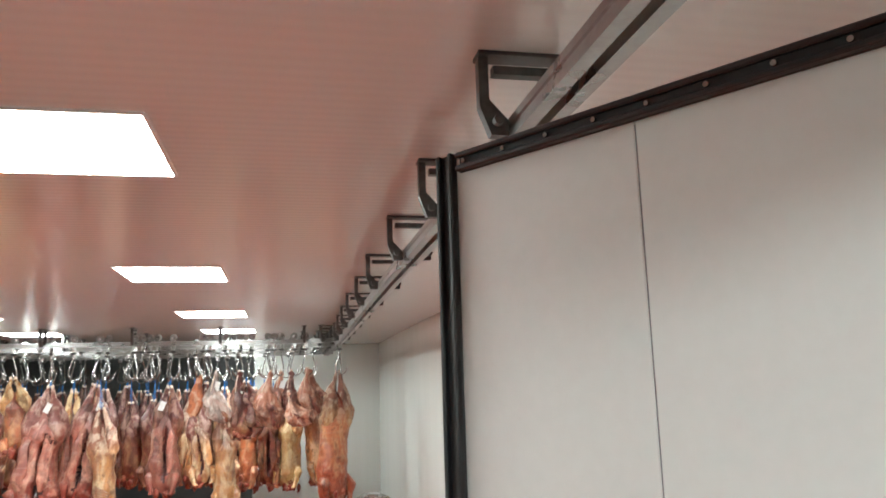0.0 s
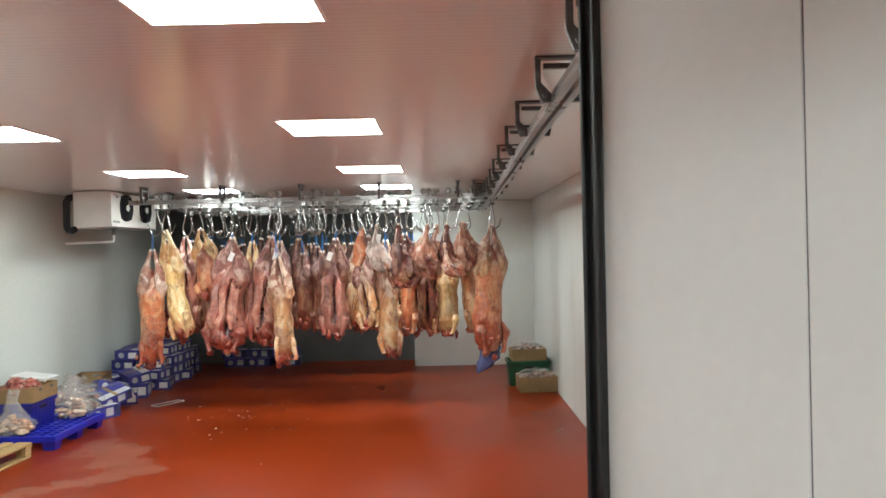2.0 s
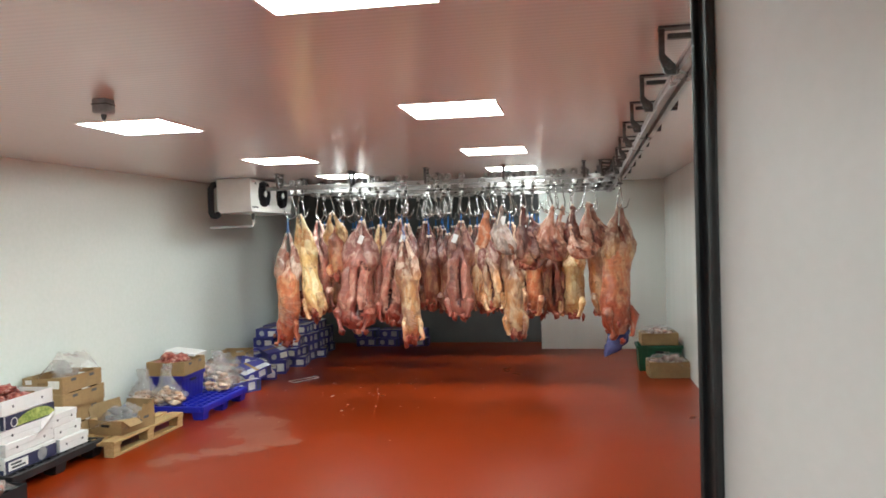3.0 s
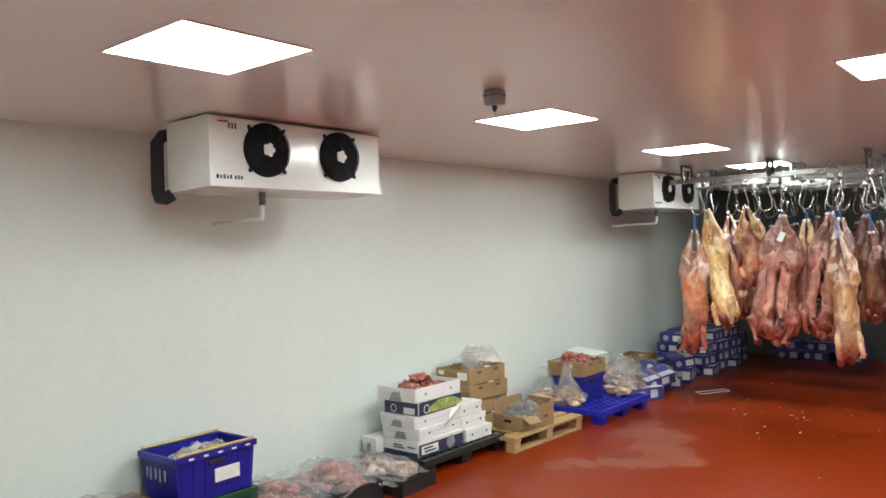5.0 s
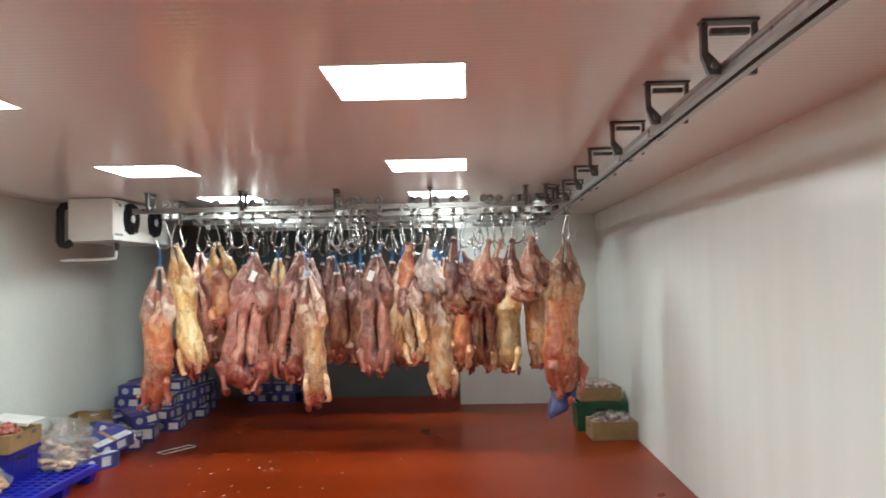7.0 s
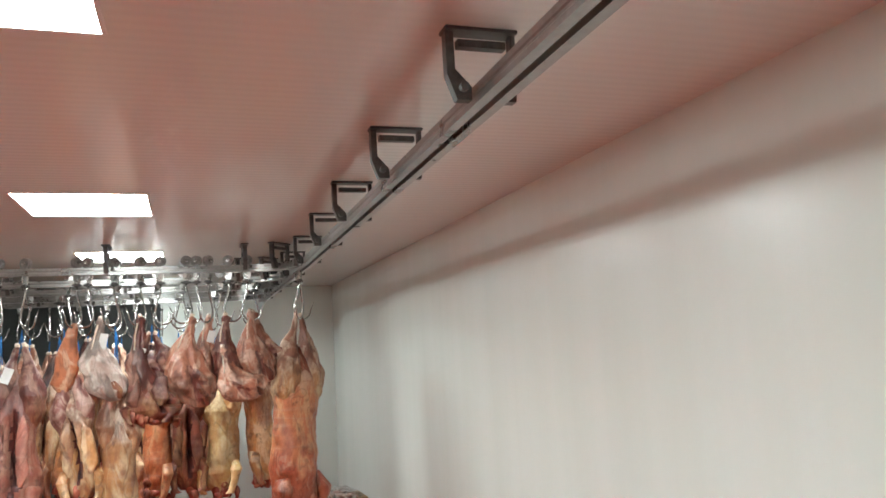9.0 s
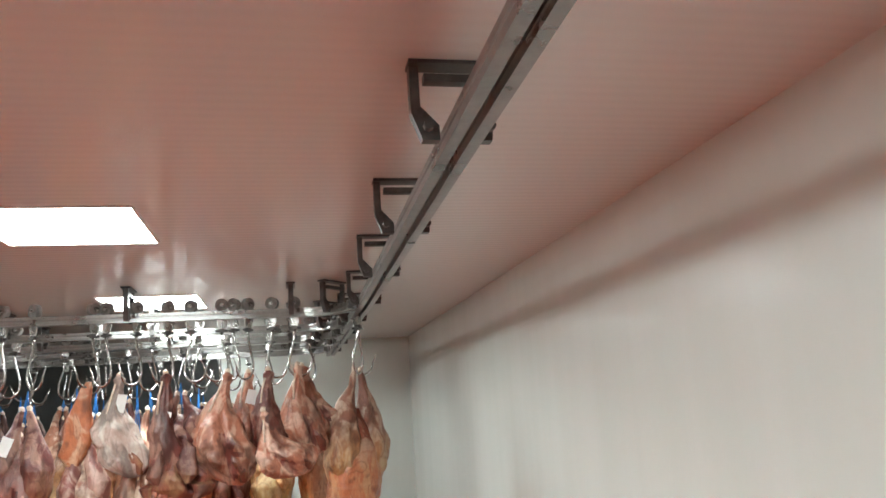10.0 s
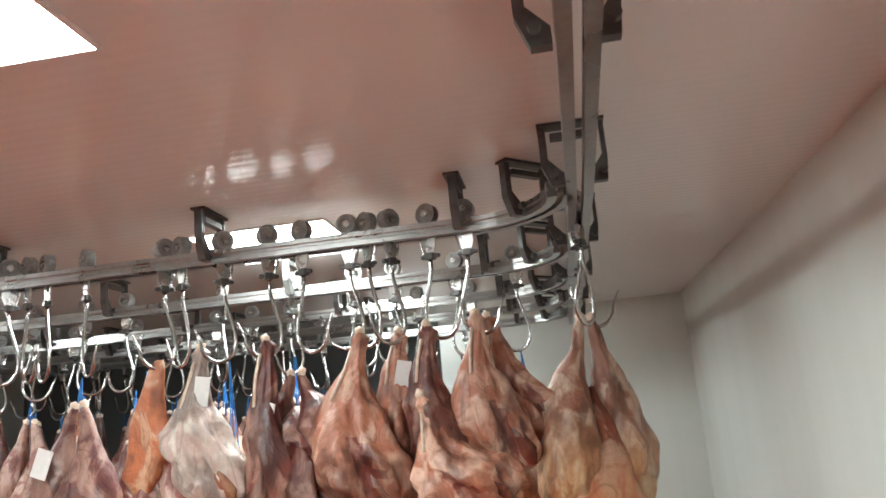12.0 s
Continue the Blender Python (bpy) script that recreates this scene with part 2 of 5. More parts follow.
NYLON_WHITE = mat("white_nylon", (0.7, 0.7, 0.68), (0.8, 0.8, 0.78), 30, rough=0.4)
PANEL = emitter("led_diffuser", (0.895, 1.0, 0.995), PANEL_LIGHT)
FRAME_WHITE = mat("white_trim", (0.74, 0.73, 0.71), (0.8, 0.79, 0.77), 8, rough=0.4)
COOLER = mat("cooler_white_enamel", (0.72, 0.71, 0.67), (0.8, 0.79, 0.75), 3, rough=0.14, rough_var=0.03, bump=0.02)
FAN_BLACK = mat("fan_black", (0.004, 0.004, 0.006), (0.009, 0.009, 0.012), 20, rough=0.6, bump=0.1, spec=0.25)
PRINT_DARK = mat("dark_print", (0.05, 0.05, 0.055), (0.08, 0.08, 0.085), 30, rough=0.5)
PVC_WHITE = mat("white_pvc", (0.66, 0.65, 0.62), (0.74, 0.73, 0.7), 12, rough=0.35)
FOAM = mat("black_foam_lagging", (0.010, 0.010, 0.012), (0.02, 0.02, 0.022), 30, rough=0.85, bump=0.3)
GREYBOX = mat("grey_plastic", (0.25, 0.25, 0.25), (0.33, 0.33, 0.33), 14, rough=0.5)
MEAT_PINK = meat("meat_pink", (0.22, 0.085, 0.07), (0.46, 0.31, 0.26), (0.38, 0.135, 0.10), (0.48, 0.25, 0.185), (0.27, 0.045, 0.034))
MEAT_ORANGE = meat("meat_orange", (0.28, 0.09, 0.058), (0.52, 0.35, 0.26), (0.53, 0.185, 0.095), (0.60, 0.32, 0.18), (0.38, 0.08, 0.05))
MEAT_YELLOW = meat("meat_yellow_fat", (0.46, 0.23, 0.1), (0.72, 0.55, 0.33), (0.70, 0.48, 0.22), (0.80, 0.66, 0.40), (0.52, 0.21, 0.11))
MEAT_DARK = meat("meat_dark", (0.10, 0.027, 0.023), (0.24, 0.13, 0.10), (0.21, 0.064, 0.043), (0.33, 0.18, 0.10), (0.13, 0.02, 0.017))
MEAT_PALE = meat("meat_pale_membrane", (0.34, 0.165, 0.125), (0.60, 0.49, 0.41), (0.48, 0.27, 0.19), (0.58, 0.44, 0.35), (0.38, 0.11, 0.07))
MEAT_TAN = meat("meat_tan", (0.29, 0.125, 0.082), (0.58, 0.42, 0.32), (0.54, 0.27, 0.125), (0.68, 0.49, 0.31), (0.44, 0.12, 0.07))
MEAT_NECK = meat("meat_neck", (0.26, 0.042, 0.03), (0.48, 0.2, 0.135), (0.33, 0.06, 0.04), (0.52, 0.27, 0.19), (0.28, 0.042, 0.03), True)
MEAT_BROWN = meat("meat_brown", (0.36, 0.15, 0.10), (0.53, 0.34, 0.26), (0.46, 0.2, 0.13), (0.54, 0.34, 0.24), (0.28, 0.06, 0.04), True)
JOINT_DARK = meat("joint_dark", (0.17, 0.048, 0.038), (0.36, 0.2, 0.155), (0.26, 0.08, 0.058), (0.42, 0.22, 0.13), (0.16, 0.024, 0.02), True)
JOINT_ORANGE = meat("joint_orange", (0.50, 0.17, 0.085), (0.66, 0.40, 0.27), (0.60, 0.23, 0.115), (0.62, 0.36, 0.22), (0.4, 0.08, 0.05), True)
JOINT_PALE = meat("joint_pale", (0.68, 0.52, 0.45), (0.80, 0.71, 0.63), (0.74, 0.60, 0.52), (0.76, 0.62, 0.52), (0.44, 0.14, 0.09), True)
CUT = mat("slit_near_black_red", (0.03, 0.007, 0.007), (0.13, 0.026, 0.021), 14, rough=0.4, bump=0.7, coat=0.2)
BONE = mat("bone", (0.62, 0.46, 0.33), (0.74, 0.62, 0.5), 30, rough=0.5, bump=0.3)
MINCE = mat("red_meat_pieces", (0.12, 0.016, 0.012), (0.60, 0.34, 0.26), 22, rough=0.35, bump=0.7, c3=(0.34, 0.06, 0.04), coat=0.3)
CHICKEN = mat("raw_poultry", (0.58, 0.32, 0.2), (0.72, 0.52, 0.37), 12, rough=0.45, bump=0.4)
CHICKEN_PALE = mat("raw_poultry_skin", (0.62, 0.42, 0.30), (0.76, 0.62, 0.50), 16, rough=0.4, bump=0.4, coat=0.2)
CARD = mat("brown_cardboard", (0.26, 0.165, 0.072), (0.34, 0.22, 0.10), 5, rough=0.8, bump=0.15, fine=70)
CARD_IN = mat("cardboard_inside", (0.22, 0.14, 0.062), (0.30, 0.2, 0.095), 7, rough=0.85, bump=0.1)
CARD_WHITE = mat("white_cardboard", (0.68, 0.68, 0.66), (0.76, 0.76, 0.74), 5, rough=0.55, bump=0.06)
# white carton print, greyed to carry the shade the cartons lie in
CARD_SHADED = mat("shaded_white_cardboard", (0.40, 0.41, 0.44), (0.56, 0.56, 0.57), 7, rough=0.6, bump=0.1)
PRINT_NAVY = mat("navy_print", (0.018, 0.024, 0.065), (0.035, 0.042, 0.095), 20, rough=0.5)
PRINT_BLUE = mat("blue_print", (0.03, 0.032, 0.19), (0.055, 0.055, 0.27), 20, rough=0.5)
PRINT_GREEN = mat("leaf_green_print", (0.16, 0.25, 0.04), (0.52, 0.58, 0.18), 28, rough=0.5)
PRINT_GREY = mat("grey_print", (0.2, 0.2, 0.21), (0.32, 0.32, 0.33), 16, rough=0.5)
PAPER = mat("paper_label", (0.72, 0.71, 0.68), (0.8, 0.79, 0.76), 20, rough=0.6)
BLUE_PLASTIC = mat("blue_crate_plastic", (0.007, 0.008, 0.21), (0.011, 0.013, 0.28), 5, rough=0.4, bump=0.05)
BLUE_PALLET = mat("blue_pallet_plastic", (0.012, 0.018, 0.36), (0.02, 0.03, 0.48), 5, rough=0.42, bump=0.08)
GREEN_PLASTIC = mat("green_crate_plastic", (0.006, 0.06, 0.028), (0.012, 0.10, 0.05), 6, rough=0.42, bump=0.05)
BLACK_PLASTIC = mat("black_pallet_plastic", (0.008, 0.008, 0.01), (0.018, 0.018, 0.02), 8, rough=0.55, bump=0.12)
BRASS = mat("dull_brass", (0.42, 0.32, 0.14), (0.52, 0.42, 0.2), 20, rough=0.4, metal=0.7)
WOOD = mat("pallet_wood", (0.36, 0.22, 0.085), (0.50, 0.34, 0.155), 4, rough=0.75, stretch=(9, 0.8, 9), bump=0.3, fine=30)
FILM = film_plastic("clear_film", (0.97, 0.96, 0.95), 0.84)
FILM_LOOSE = film_plastic("loose_film", (0.94, 0.93, 0.92), 0.8, 0.06)
FILM_CRISP = film_plastic("crisp_film", (0.97, 0.96, 0.95), 0.8, 0.05)
FILM_MILKY = film_plastic("milky_film", (0.86, 0.87, 0.87), 0.35)
FILM_BLUE = film_plastic("blue_bag_film", (0.17, 0.18, 0.40), 0.6, 0.2)
STRING = mat("blue_twine", (0.01, 0.12, 0.38), (0.02, 0.2, 0.52), 60, rough=0.6)


# mesh helpers -------------------------------------------------------------
def part(name, bm, material, parent, label="", smooth=False):
    me = bpy.data.meshes.new(name)
    bmesh.ops.recalc_face_normals(bm, faces=bm.faces[:])
    bm.to_mesh(me)
    bm.free()
    for m in (material if isinstance(material, (list, tuple)) else [material]):
        me.materials.append(m)
    if smooth:
        for p in me.polygons:
            p.use_smooth = True
    ob = new(name, me)
    if parent:
        ob.parent = parent
    if label:
        tagged(ob, label)
    return ob


def thing(name, label, category, m=None, group="", kind=""):
    ob = new(name)
    ob.empty_display_size = 0.1
    if m is not None:
        ob.matrix_basis = m
    return tagged(ob, label, category, group, kind)


def box(bm, x0, x1, y0, y1, z0, z1, bevel=0.0, m=None):
    r = bmesh.ops.create_cube(bm, size=1)
    vs = r["verts"]
    for v in vs:
        v.co = Vector(((x0 + x1) / 2 + v.co.x * (x1 - x0), (y0 + y1) / 2 + v.co.y * (y1 - y0), (z0 + z1) / 2 + v.co.z * (z1 - z0)))
        if m is not None:
            v.co = m @ v.co
    if bevel:
        es = {e for v in vs for e in v.link_edges}
        bmesh.ops.bevel(bm, geom=list(es), offset=bevel, segments=1, affect="EDGES")
    return bm


def B(*a, **k):
    return box(bmesh.new(), *a, **k)


def rings(bm, loops, cap=True, closed=False, mat_of=None):
    """Skins a list of equally long loops of points."""
    vs = [[bm.verts.new(p) for p in lp] for lp in loops]
    n = len(vs[0])
    pairs = list(zip(vs, vs[1:])) + ([(vs[-1], vs[0])] if closed else [])
    for i, (a, c) in enumerate(pairs):
        for j in range(n):
            f = bm.faces.new((a[j], a[(j + 1) % n], c[(j + 1) % n], c[j]))
            if mat_of:
                f.material_index = mat_of(i, j)
    if cap and not closed:
        bm.faces.new(vs[0][::-1])
        bm.faces.new(vs[-1])
    return bm


def tube(bm, pts, r, seg=8, taper=None):
    """A round rod along the points."""
    pts = [Vector(p) for p in pts]
    loops, up = [], None
    for i, p in enumerate(pts):
        d = (pts[min(i + 1, len(pts) - 1)] - pts[max(i - 1, 0)]).normalized()
        if up is None:
            up = Vector((0, 0, 1)) if abs(d.z) < 0.9 else Vector((1, 0, 0))
        a = d.cross(up).normalized()
        up = a.cross(d).normalized()
        k = r * (taper[i] if taper else 1)
        loops.append([p + k * (math.cos(t) * a + math.sin(t) * up) for t in (2 * math.pi * j / seg for j in range(seg))])
    return rings(bm, loops)


def T(pts, r, seg=8, taper=None):
    return tube(bmesh.new(), pts, r, seg, taper)


def prism(bm, poly, a0, a1, axis="y", m=None):
    """A polygon in the plane across an axis, drawn out along it."""
    def at(u, w, s):
        v = Vector((u, s, w)) if axis == "y" else Vector((s, u, w)) if axis == "x" else Vector((u, w, s))
        return m @ v if m is not None else v
    return rings(bm, [[at(u, w, s) for u, w in poly] for s in (a0, a1)])


def disc(bm, c, r, axis, h, seg=24):
    """A short cylinder from c along the axis."""
    c, ax = Vector(c), Vector(axis)
    a = ax.orthogonal().normalized()
    d = ax.cross(a).normalized()
    lp = [a * math.cos(2 * math.pi * j / seg) * r + d * math.sin(2 * math.pi * j / seg) * r for j in range(seg)]
    return rings(bm, [[c + p for p in lp], [c + p + ax * h for p in lp]])


def torus(bm, c, R, r, axis, seg=28, s2=6):
    c, ax = Vector(c), Vector(axis).normalized()
    a = ax.orthogonal().normalized()
    d = ax.cross(a)
    loops = []
    for j in range(seg):
        t = 2 * math.pi * j / seg
        o = a * math.cos(t) + d * math.sin(t)
        loops.append([c + o * (R + r * math.cos(q)) + ax * r * math.sin(q) for q in (2 * math.pi * k / s2 for k in range(s2))])
    return rings(bm, loops, closed=True)


def lump(bm, c, rx, ry, rz, seed, rough=0.35, sub=2):
    """An uneven lump."""
    r = bmesh.ops.create_icosphere(bm, subdivisions=sub, radius=1)
    o = Vector((seed * 3.7, seed * 1.3, seed * 2.1))
    for v in r["verts"]:
        k = 1 + rough * noise.noise(v.co * 1.6 + o) + 0.4 * rough * noise.noise(v.co * 4 + o)
        v.co = Vector((c[0] + v.co.x * rx * k, c[1] + v.co.y * ry * k, c[2] + v.co.z * rz * k))
    return bm


def wobble(seed, amount):
    r = random.Random(seed)
    return r.uniform(-amount, amount)


# the room -----------------------------------------------------------------
def setting(name, bm, material, label, category):
    return tagged(part(name, bm, material, None), label, category, kind="structure")


setting("floor", B(-4.6, 2.6, -3.2, 13.7, -0.1, 0.0), FLOOR, "glossy red resin floor with pale dried spills", "floor")
setting("ceiling", B(-4.6, 2.6, -3.2, 13.7, ZC, ZC + 0.1), CEIL, "finely ribbed glossy white ceiling panels", "ceiling")
setting("wall_left", B(XL - 0.1, XL, YF, YB, 0, ZC), WALL, "smooth white insulated wall panels", "wall")
setting("wall_right", B(XR, XR + 0.1, YF, YB2 + 0.1, 0, ZC), WALL_SIDE, "glossy white insulated wall panels", "wall")
setting("wall_far", B(XL, XB2, YB, YB + 0.1, 0, ZC), WALL, "white far wall panel behind the dark grey sheet", "wall")
# the side wall's brighter paint makes up for light missing on this wall
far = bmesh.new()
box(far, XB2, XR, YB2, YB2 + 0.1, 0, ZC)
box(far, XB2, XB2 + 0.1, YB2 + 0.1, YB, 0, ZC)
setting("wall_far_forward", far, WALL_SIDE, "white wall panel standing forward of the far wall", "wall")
# thin dark grey sheet in front of the white panel, floor to ceiling
setting("wall_far_dark_sheet", B(XL + 0.003, XB2 - 0.003, YB - 0.03, YB - 0.003, 0.003, ZC - 0.003, 0.004), WALL_DARK, "dark grey sheet over the whole far wall", "wall")
front = bmesh.new()
box(front, XL - 0.1, -0.35, 0.05, YF, 0, ZC)
box(front, 1.56, XR + 0.1, 0.05, YF, 0, ZC)
box(front, -0.35, 1.56, 0.05, YF, 2.42, ZC)
setting("wall_front", front, WALL, "white wall panels round the cold room's doorway", "wall")
back = bmesh.new()
box(back, -1.6, -1.5, -3.0, 0.05, 0, ZC)
box(back, 2.4, 2.5, -3.0, 0.05, 0, ZC)
box(back, -1.6, 2.5, -3.1, -3.0, 0, ZC)
setting("wall_corridor", back, WALL, "plain white walls of the corridor outside", "wall")

# the open door leaf: u runs from the free edge to the hinge, w out of its face
LEAF_M = Matrix(((0.55, -0.835, 0, 0.754), (-0.835, -0.55, 0, 1.455), (0, 0, 1, 0), (0, 0, 0, 1)))
LW, LT0, LT1 = 1.34, 0.03, 2.389
door = thing("door_1", "white cold room door leaf standing open, black rubber seal round its face", "door", LEAF_M, kind="structure")
part("core", B(0.002, LW, -0.085, -0.006, LT0, LT1 - 0.002, 0.004), LEAF, door)
for u0, u1 in ((0.004, 0.3905), (0.3930, 0.868), (0.872, LW - 0.004)):
    part("panel", B(u0, u1, -0.0055, 0.0, LT0 + 0.004, LT1 - 0.004, 0.0015), LEAF, door)
part("joint_strip", B(0.3902, 0.3933, -0.0058, -0.0022, LT0 + 0.004, LT1 - 0.04), PRINT_GREY, door, "dark joint between two panels")


def seal(bm, along, at, a0, a1, w=0.044):
    """A rubber seal: a flat flange with two rounded ribs."""
    for o0, o1, h in ((0.0, w, 0.006), (0.003, 0.012, 0.016), (w - 0.012, w - 0.002, 0.017)):
        if along == "z":
            box(bm, at + o0, at + o1, 0.0005, h, a0, a1, 0.0025)
        else:
            box(bm, a0, a1, 0.0005, h, at - o1, at - o0, 0.0025)
    return bm


part("seal", seal(bmesh.new(), "z", 0.0, LT0, LT1), RUBBER, door, "black rubber seal")
part("seal", seal(bmesh.new(), "u", LT1, 0.051, LW - 0.051, 0.038), RUBBER, door, "black rubber seal")
part("seal", seal(bmesh.new(), "z", LW - 0.05, LT0, LT1), RUBBER, door, "black rubber seal")
part("edge_trim", B(-0.006, 0.0015, -0.086, 0.003, LT0, LT1 + 0.003, 0.002), STEEL, door, "thin metal edge trim")
screw = None
for i in range(15):
    u = 0.066 + 0.088 * i
    if u > LW - 0.06:
        break
    bm = disc(bmesh.new(), (0, 0, 0), 0.0042, (0, 1, 0), 0.005, 10)
    s = part("screw", bm, STEEL_BRIGHT, door) if screw is None else new("screw", screw.data)
    screw = screw or s
    s.parent = door
    s.matrix_basis = pose(u, 0.006, LT1 - 0.019)
for z in (0.35, 1.2, 2.05):
    part("hinge", T([(LW + 0.012, -0.04, z - 0.09), (LW + 0.012, -0.04, z + 0.09)], 0.016, 12), STEEL, door)


# ceiling lights -----------------------------------------------------------
def ceiling_light(x, y):
    t = thing("ceiling_light", "square flush white LED ceiling panel, switched on", "light", pose(x, y, ZC), "ceiling lights")
    h = 0.297
    f = bmesh.new()
    for a in (-1, 1):
        box(f, -h, h, a * h - 0.006, a * h + 0.006, -0.007, 0.0)
        box(f, a * h - 0.006, a * h + 0.006, -h + 0.007, h - 0.007, -0.007, 0.0)
    part("frame", f, FRAME_WHITE, t)
    part("diffuser", B(-h + 0.006, h - 0.006, -h + 0.006, h - 0.006, -0.005, -0.001), PANEL, t)
    return t


first = ceiling_light(-0.175, 2.455)
# last one is unseen, added in the corridor to brighten the door leaf
for x, y in ((-0.19, 4.983), (-0.19, 7.484), (-0.19, 9.555), (-2.30, 2.47), (-2.35, 4.983), (-2.35, 7.484),
             (-2.37, 9.68), (-0.19, 11.66), (0.55, -1.0)):
    copy_thing(first, pose(x, y, ZC))

# the small junction box with its pull cord
jb = thing("junction_box", "small grey box with a black cord grip under the ceiling", "junction box", pose(-1.985, 4.0, ZC))
part("housing", B(-0.045, 0.045, -0.045, 0.045, -0.08, 0.0, 0.008), GREYBOX, jb)
part("lid", B(-0.046, 0.046, -0.046, 0.046, -0.034, -0.028, 0.001), STEEL_DARK, jb)
part("cord_grip", T([(0, 0, -0.085), (0, 0, -0.1), (0, 0, -0.115)], 0.014, 10, [1.1, 1, 0.5]), RUBBER, jb)
part("cord", T([(0, 0, -0.11), (0.002, 0, -0.15), (0.004, 0.004, -0.18)], 0.0025, 6), GREYBOX, jb)


# unit coolers -------------------------------------------------------------
def cooler(m):
    """x points into the room from the back, y along the unit, z down from the ceiling is negative."""
    t = thing("unit_cooler", "white twin-fan cooler hung below the ceiling near the wall", "cooler", m, "unit coolers")
    L, D, H, BK = 1.39, 0.37, 0.41, -0.09
    body = bmesh.new()
    prism(body, [(BK, -0.012), (D, -0.012), (D, -H), (D - 0.03, -H - 0.006), (BK, -H + 0.005)], 0, L)
    bmesh.ops.bevel(body, geom=body.edges[:], offset=0.004, segments=1, affect="EDGES")
    part("casing", body, COOLER, t)
    part("drip_tray", prism(bmesh.new(), [(BK + 0.01, -H + 0.003), (D + 0.012, -H + 0.01), (D + 0.012, -H - 0.022), (BK + 0.01, -H - 0.035)], -0.008, L + 0.012), COOLER, t)
    for y in (0.09, L - 0.09):
        part("hanger", B(0.04, D - 0.04, y - 0.02, y + 0.02, -0.012, 0.0), STEEL, t)
    part("top_edge", B(D - 0.002, D + 0.004, 0.0, L, -0.02, -0.014), GREYBOX, t)
    for fy in (0.4, 1.0):
        c = (D, fy, -0.195)
        ring = bmesh.new()
        disc(ring, c, 0.168, (1, 0, 0), 0.012, 36)
        f = part("fan", ring, FAN_BLACK, t, "round black fan")
        for R in (0.162, 0.151, 0.14, 0.129, 0.118, 0.107, 0.096, 0.085, 0.074, 0.063):
            part("guard_ring", torus(bmesh.new(), (D + 0.03, fy, -0.195), R, 0.0034, (1, 0, 0), 32, 5), FAN_BLACK, f)
        for k in range(4):
            a = math.pi / 4 + k * math.pi / 2
            d = Vector((0, math.cos(a), math.sin(a)))
            p = Vector((D + 0.03, fy, -0.195))
            part("guard_spoke", T([p + d * 0.06, p + d * 0.17, p + d * 0.178 + Vector((-0.03, 0, 0))], 0.004, 6), FAN_BLACK, f)
        for k in range(5):
            mm = Matrix.Translation((D + 0.017, fy, -0.195)) @ Matrix.Rotation(k * 2 * math.pi / 5, 4, "X") @ Matrix.Rotation(0.5, 4, "Y")
            part("blade", B(-0.002, 0.002, 0.04, 0.14, -0.03, 0.03, 0.001, mm), FAN_BLACK, f)
        hub = bmesh.new()
        disc(hub, (D + 0.02, fy, -0.195), 0.03, (1, 0, 0), 0.012, 18)
        for k in range(5):
            a = k * 2 * math.pi / 5
            disc(hub, (D + 0.03, fy + 0.027 * math.cos(a), -0.195 + 0.027 * math.sin(a)), 0.017, (1, 0, 0), 0.006, 10)
        part("hub", hub, NYLON_WHITE, f, "pale five-lobed motor hub")
        for k in range(4):
            a = math.pi / 4 + k * math.pi / 2
            part("lug", T([(D, fy + math.cos(a) * 0.17, -0.195 + math.sin(a) * 0.17), (D + 0.02, fy + math.cos(a) * 0.192, -0.195 + math.sin(a) * 0.192)], 0.011, 8), RUBBER, f)
    mk = bmesh.new()
    for i, (a, w) in enumerate(((0.04, 0.022), (0.066, 0.018), (0.088, 0.02), (0.112, 0.016), (0.132, 0.02), (0.165, 0.018), (0.187, 0.018), (0.209, 0.018))):
        box(mk, D, D + 0.0015, a, a + w - 0.004, -H + 0.025, -H + 0.05 - 0.004 * (i % 2))
    part("maker_plate", mk, PRINT_DARK, t, "row of dark printed marks")
    for k in range(3):
        part("warning_label", B(D, D + 0.0015, 0.13 + 0.022 * k, 0.143 + 0.022 * k, -0.085, -0.05, 0, Matrix.Translation((0, 0, 0))), PRINT_DARK, t)
    part("red_mark", B(D, D + 0.0015, 0.06, 0.13, -0.05, -0.04), mat("red_print", (0.35, 0.02, 0.02), None, 20, rough=0.5), t)
    part("coupling", T([(0.17, 0.51, -H - 0.02), (0.17, 0.51, -H - 0.11)], 0.022, 12, [1, 1]), STEEL_DARK, t)
    part("drain_pipe", T([(0.17, 0.51, -H - 0.12), (0.17, 0.51, -H - 0.17), (0.16, 0.512, -H - 0.195), (0.12, 0.515, -H - 0.2), (-0.47, 0.57, -H - 0.205)], 0.016, 10), PVC_WHITE, t, "white drain pipe running to the wall")
    part("lagged_pipe", T([(BK - 0.02, 0.05, -0.075), (BK - 0.05, -0.0, -0.085), (BK - 0.062, -0.03, -0.13), (BK - 0.062, -0.032, -0.3), (BK - 0.062, -0.032, -0.43), (BK - 0.045, -0.028, -0.475), (BK - 0.01, -0.02, -0.48), (BK + 0.02, 0.02, -0.45)], 0.04, 12), FOAM, t, "black foam-lagged pipe")
    return t


cool = cooler(pose(-3.832, 3.222, ZC))
copy_thing(cool, pose(-3.832, 9.215, ZC))


# overhead rails -----------------------------------------------------------
ZR0, ZR1 = 2.512, 2.56
MX = 1.076                       # the main rail's line


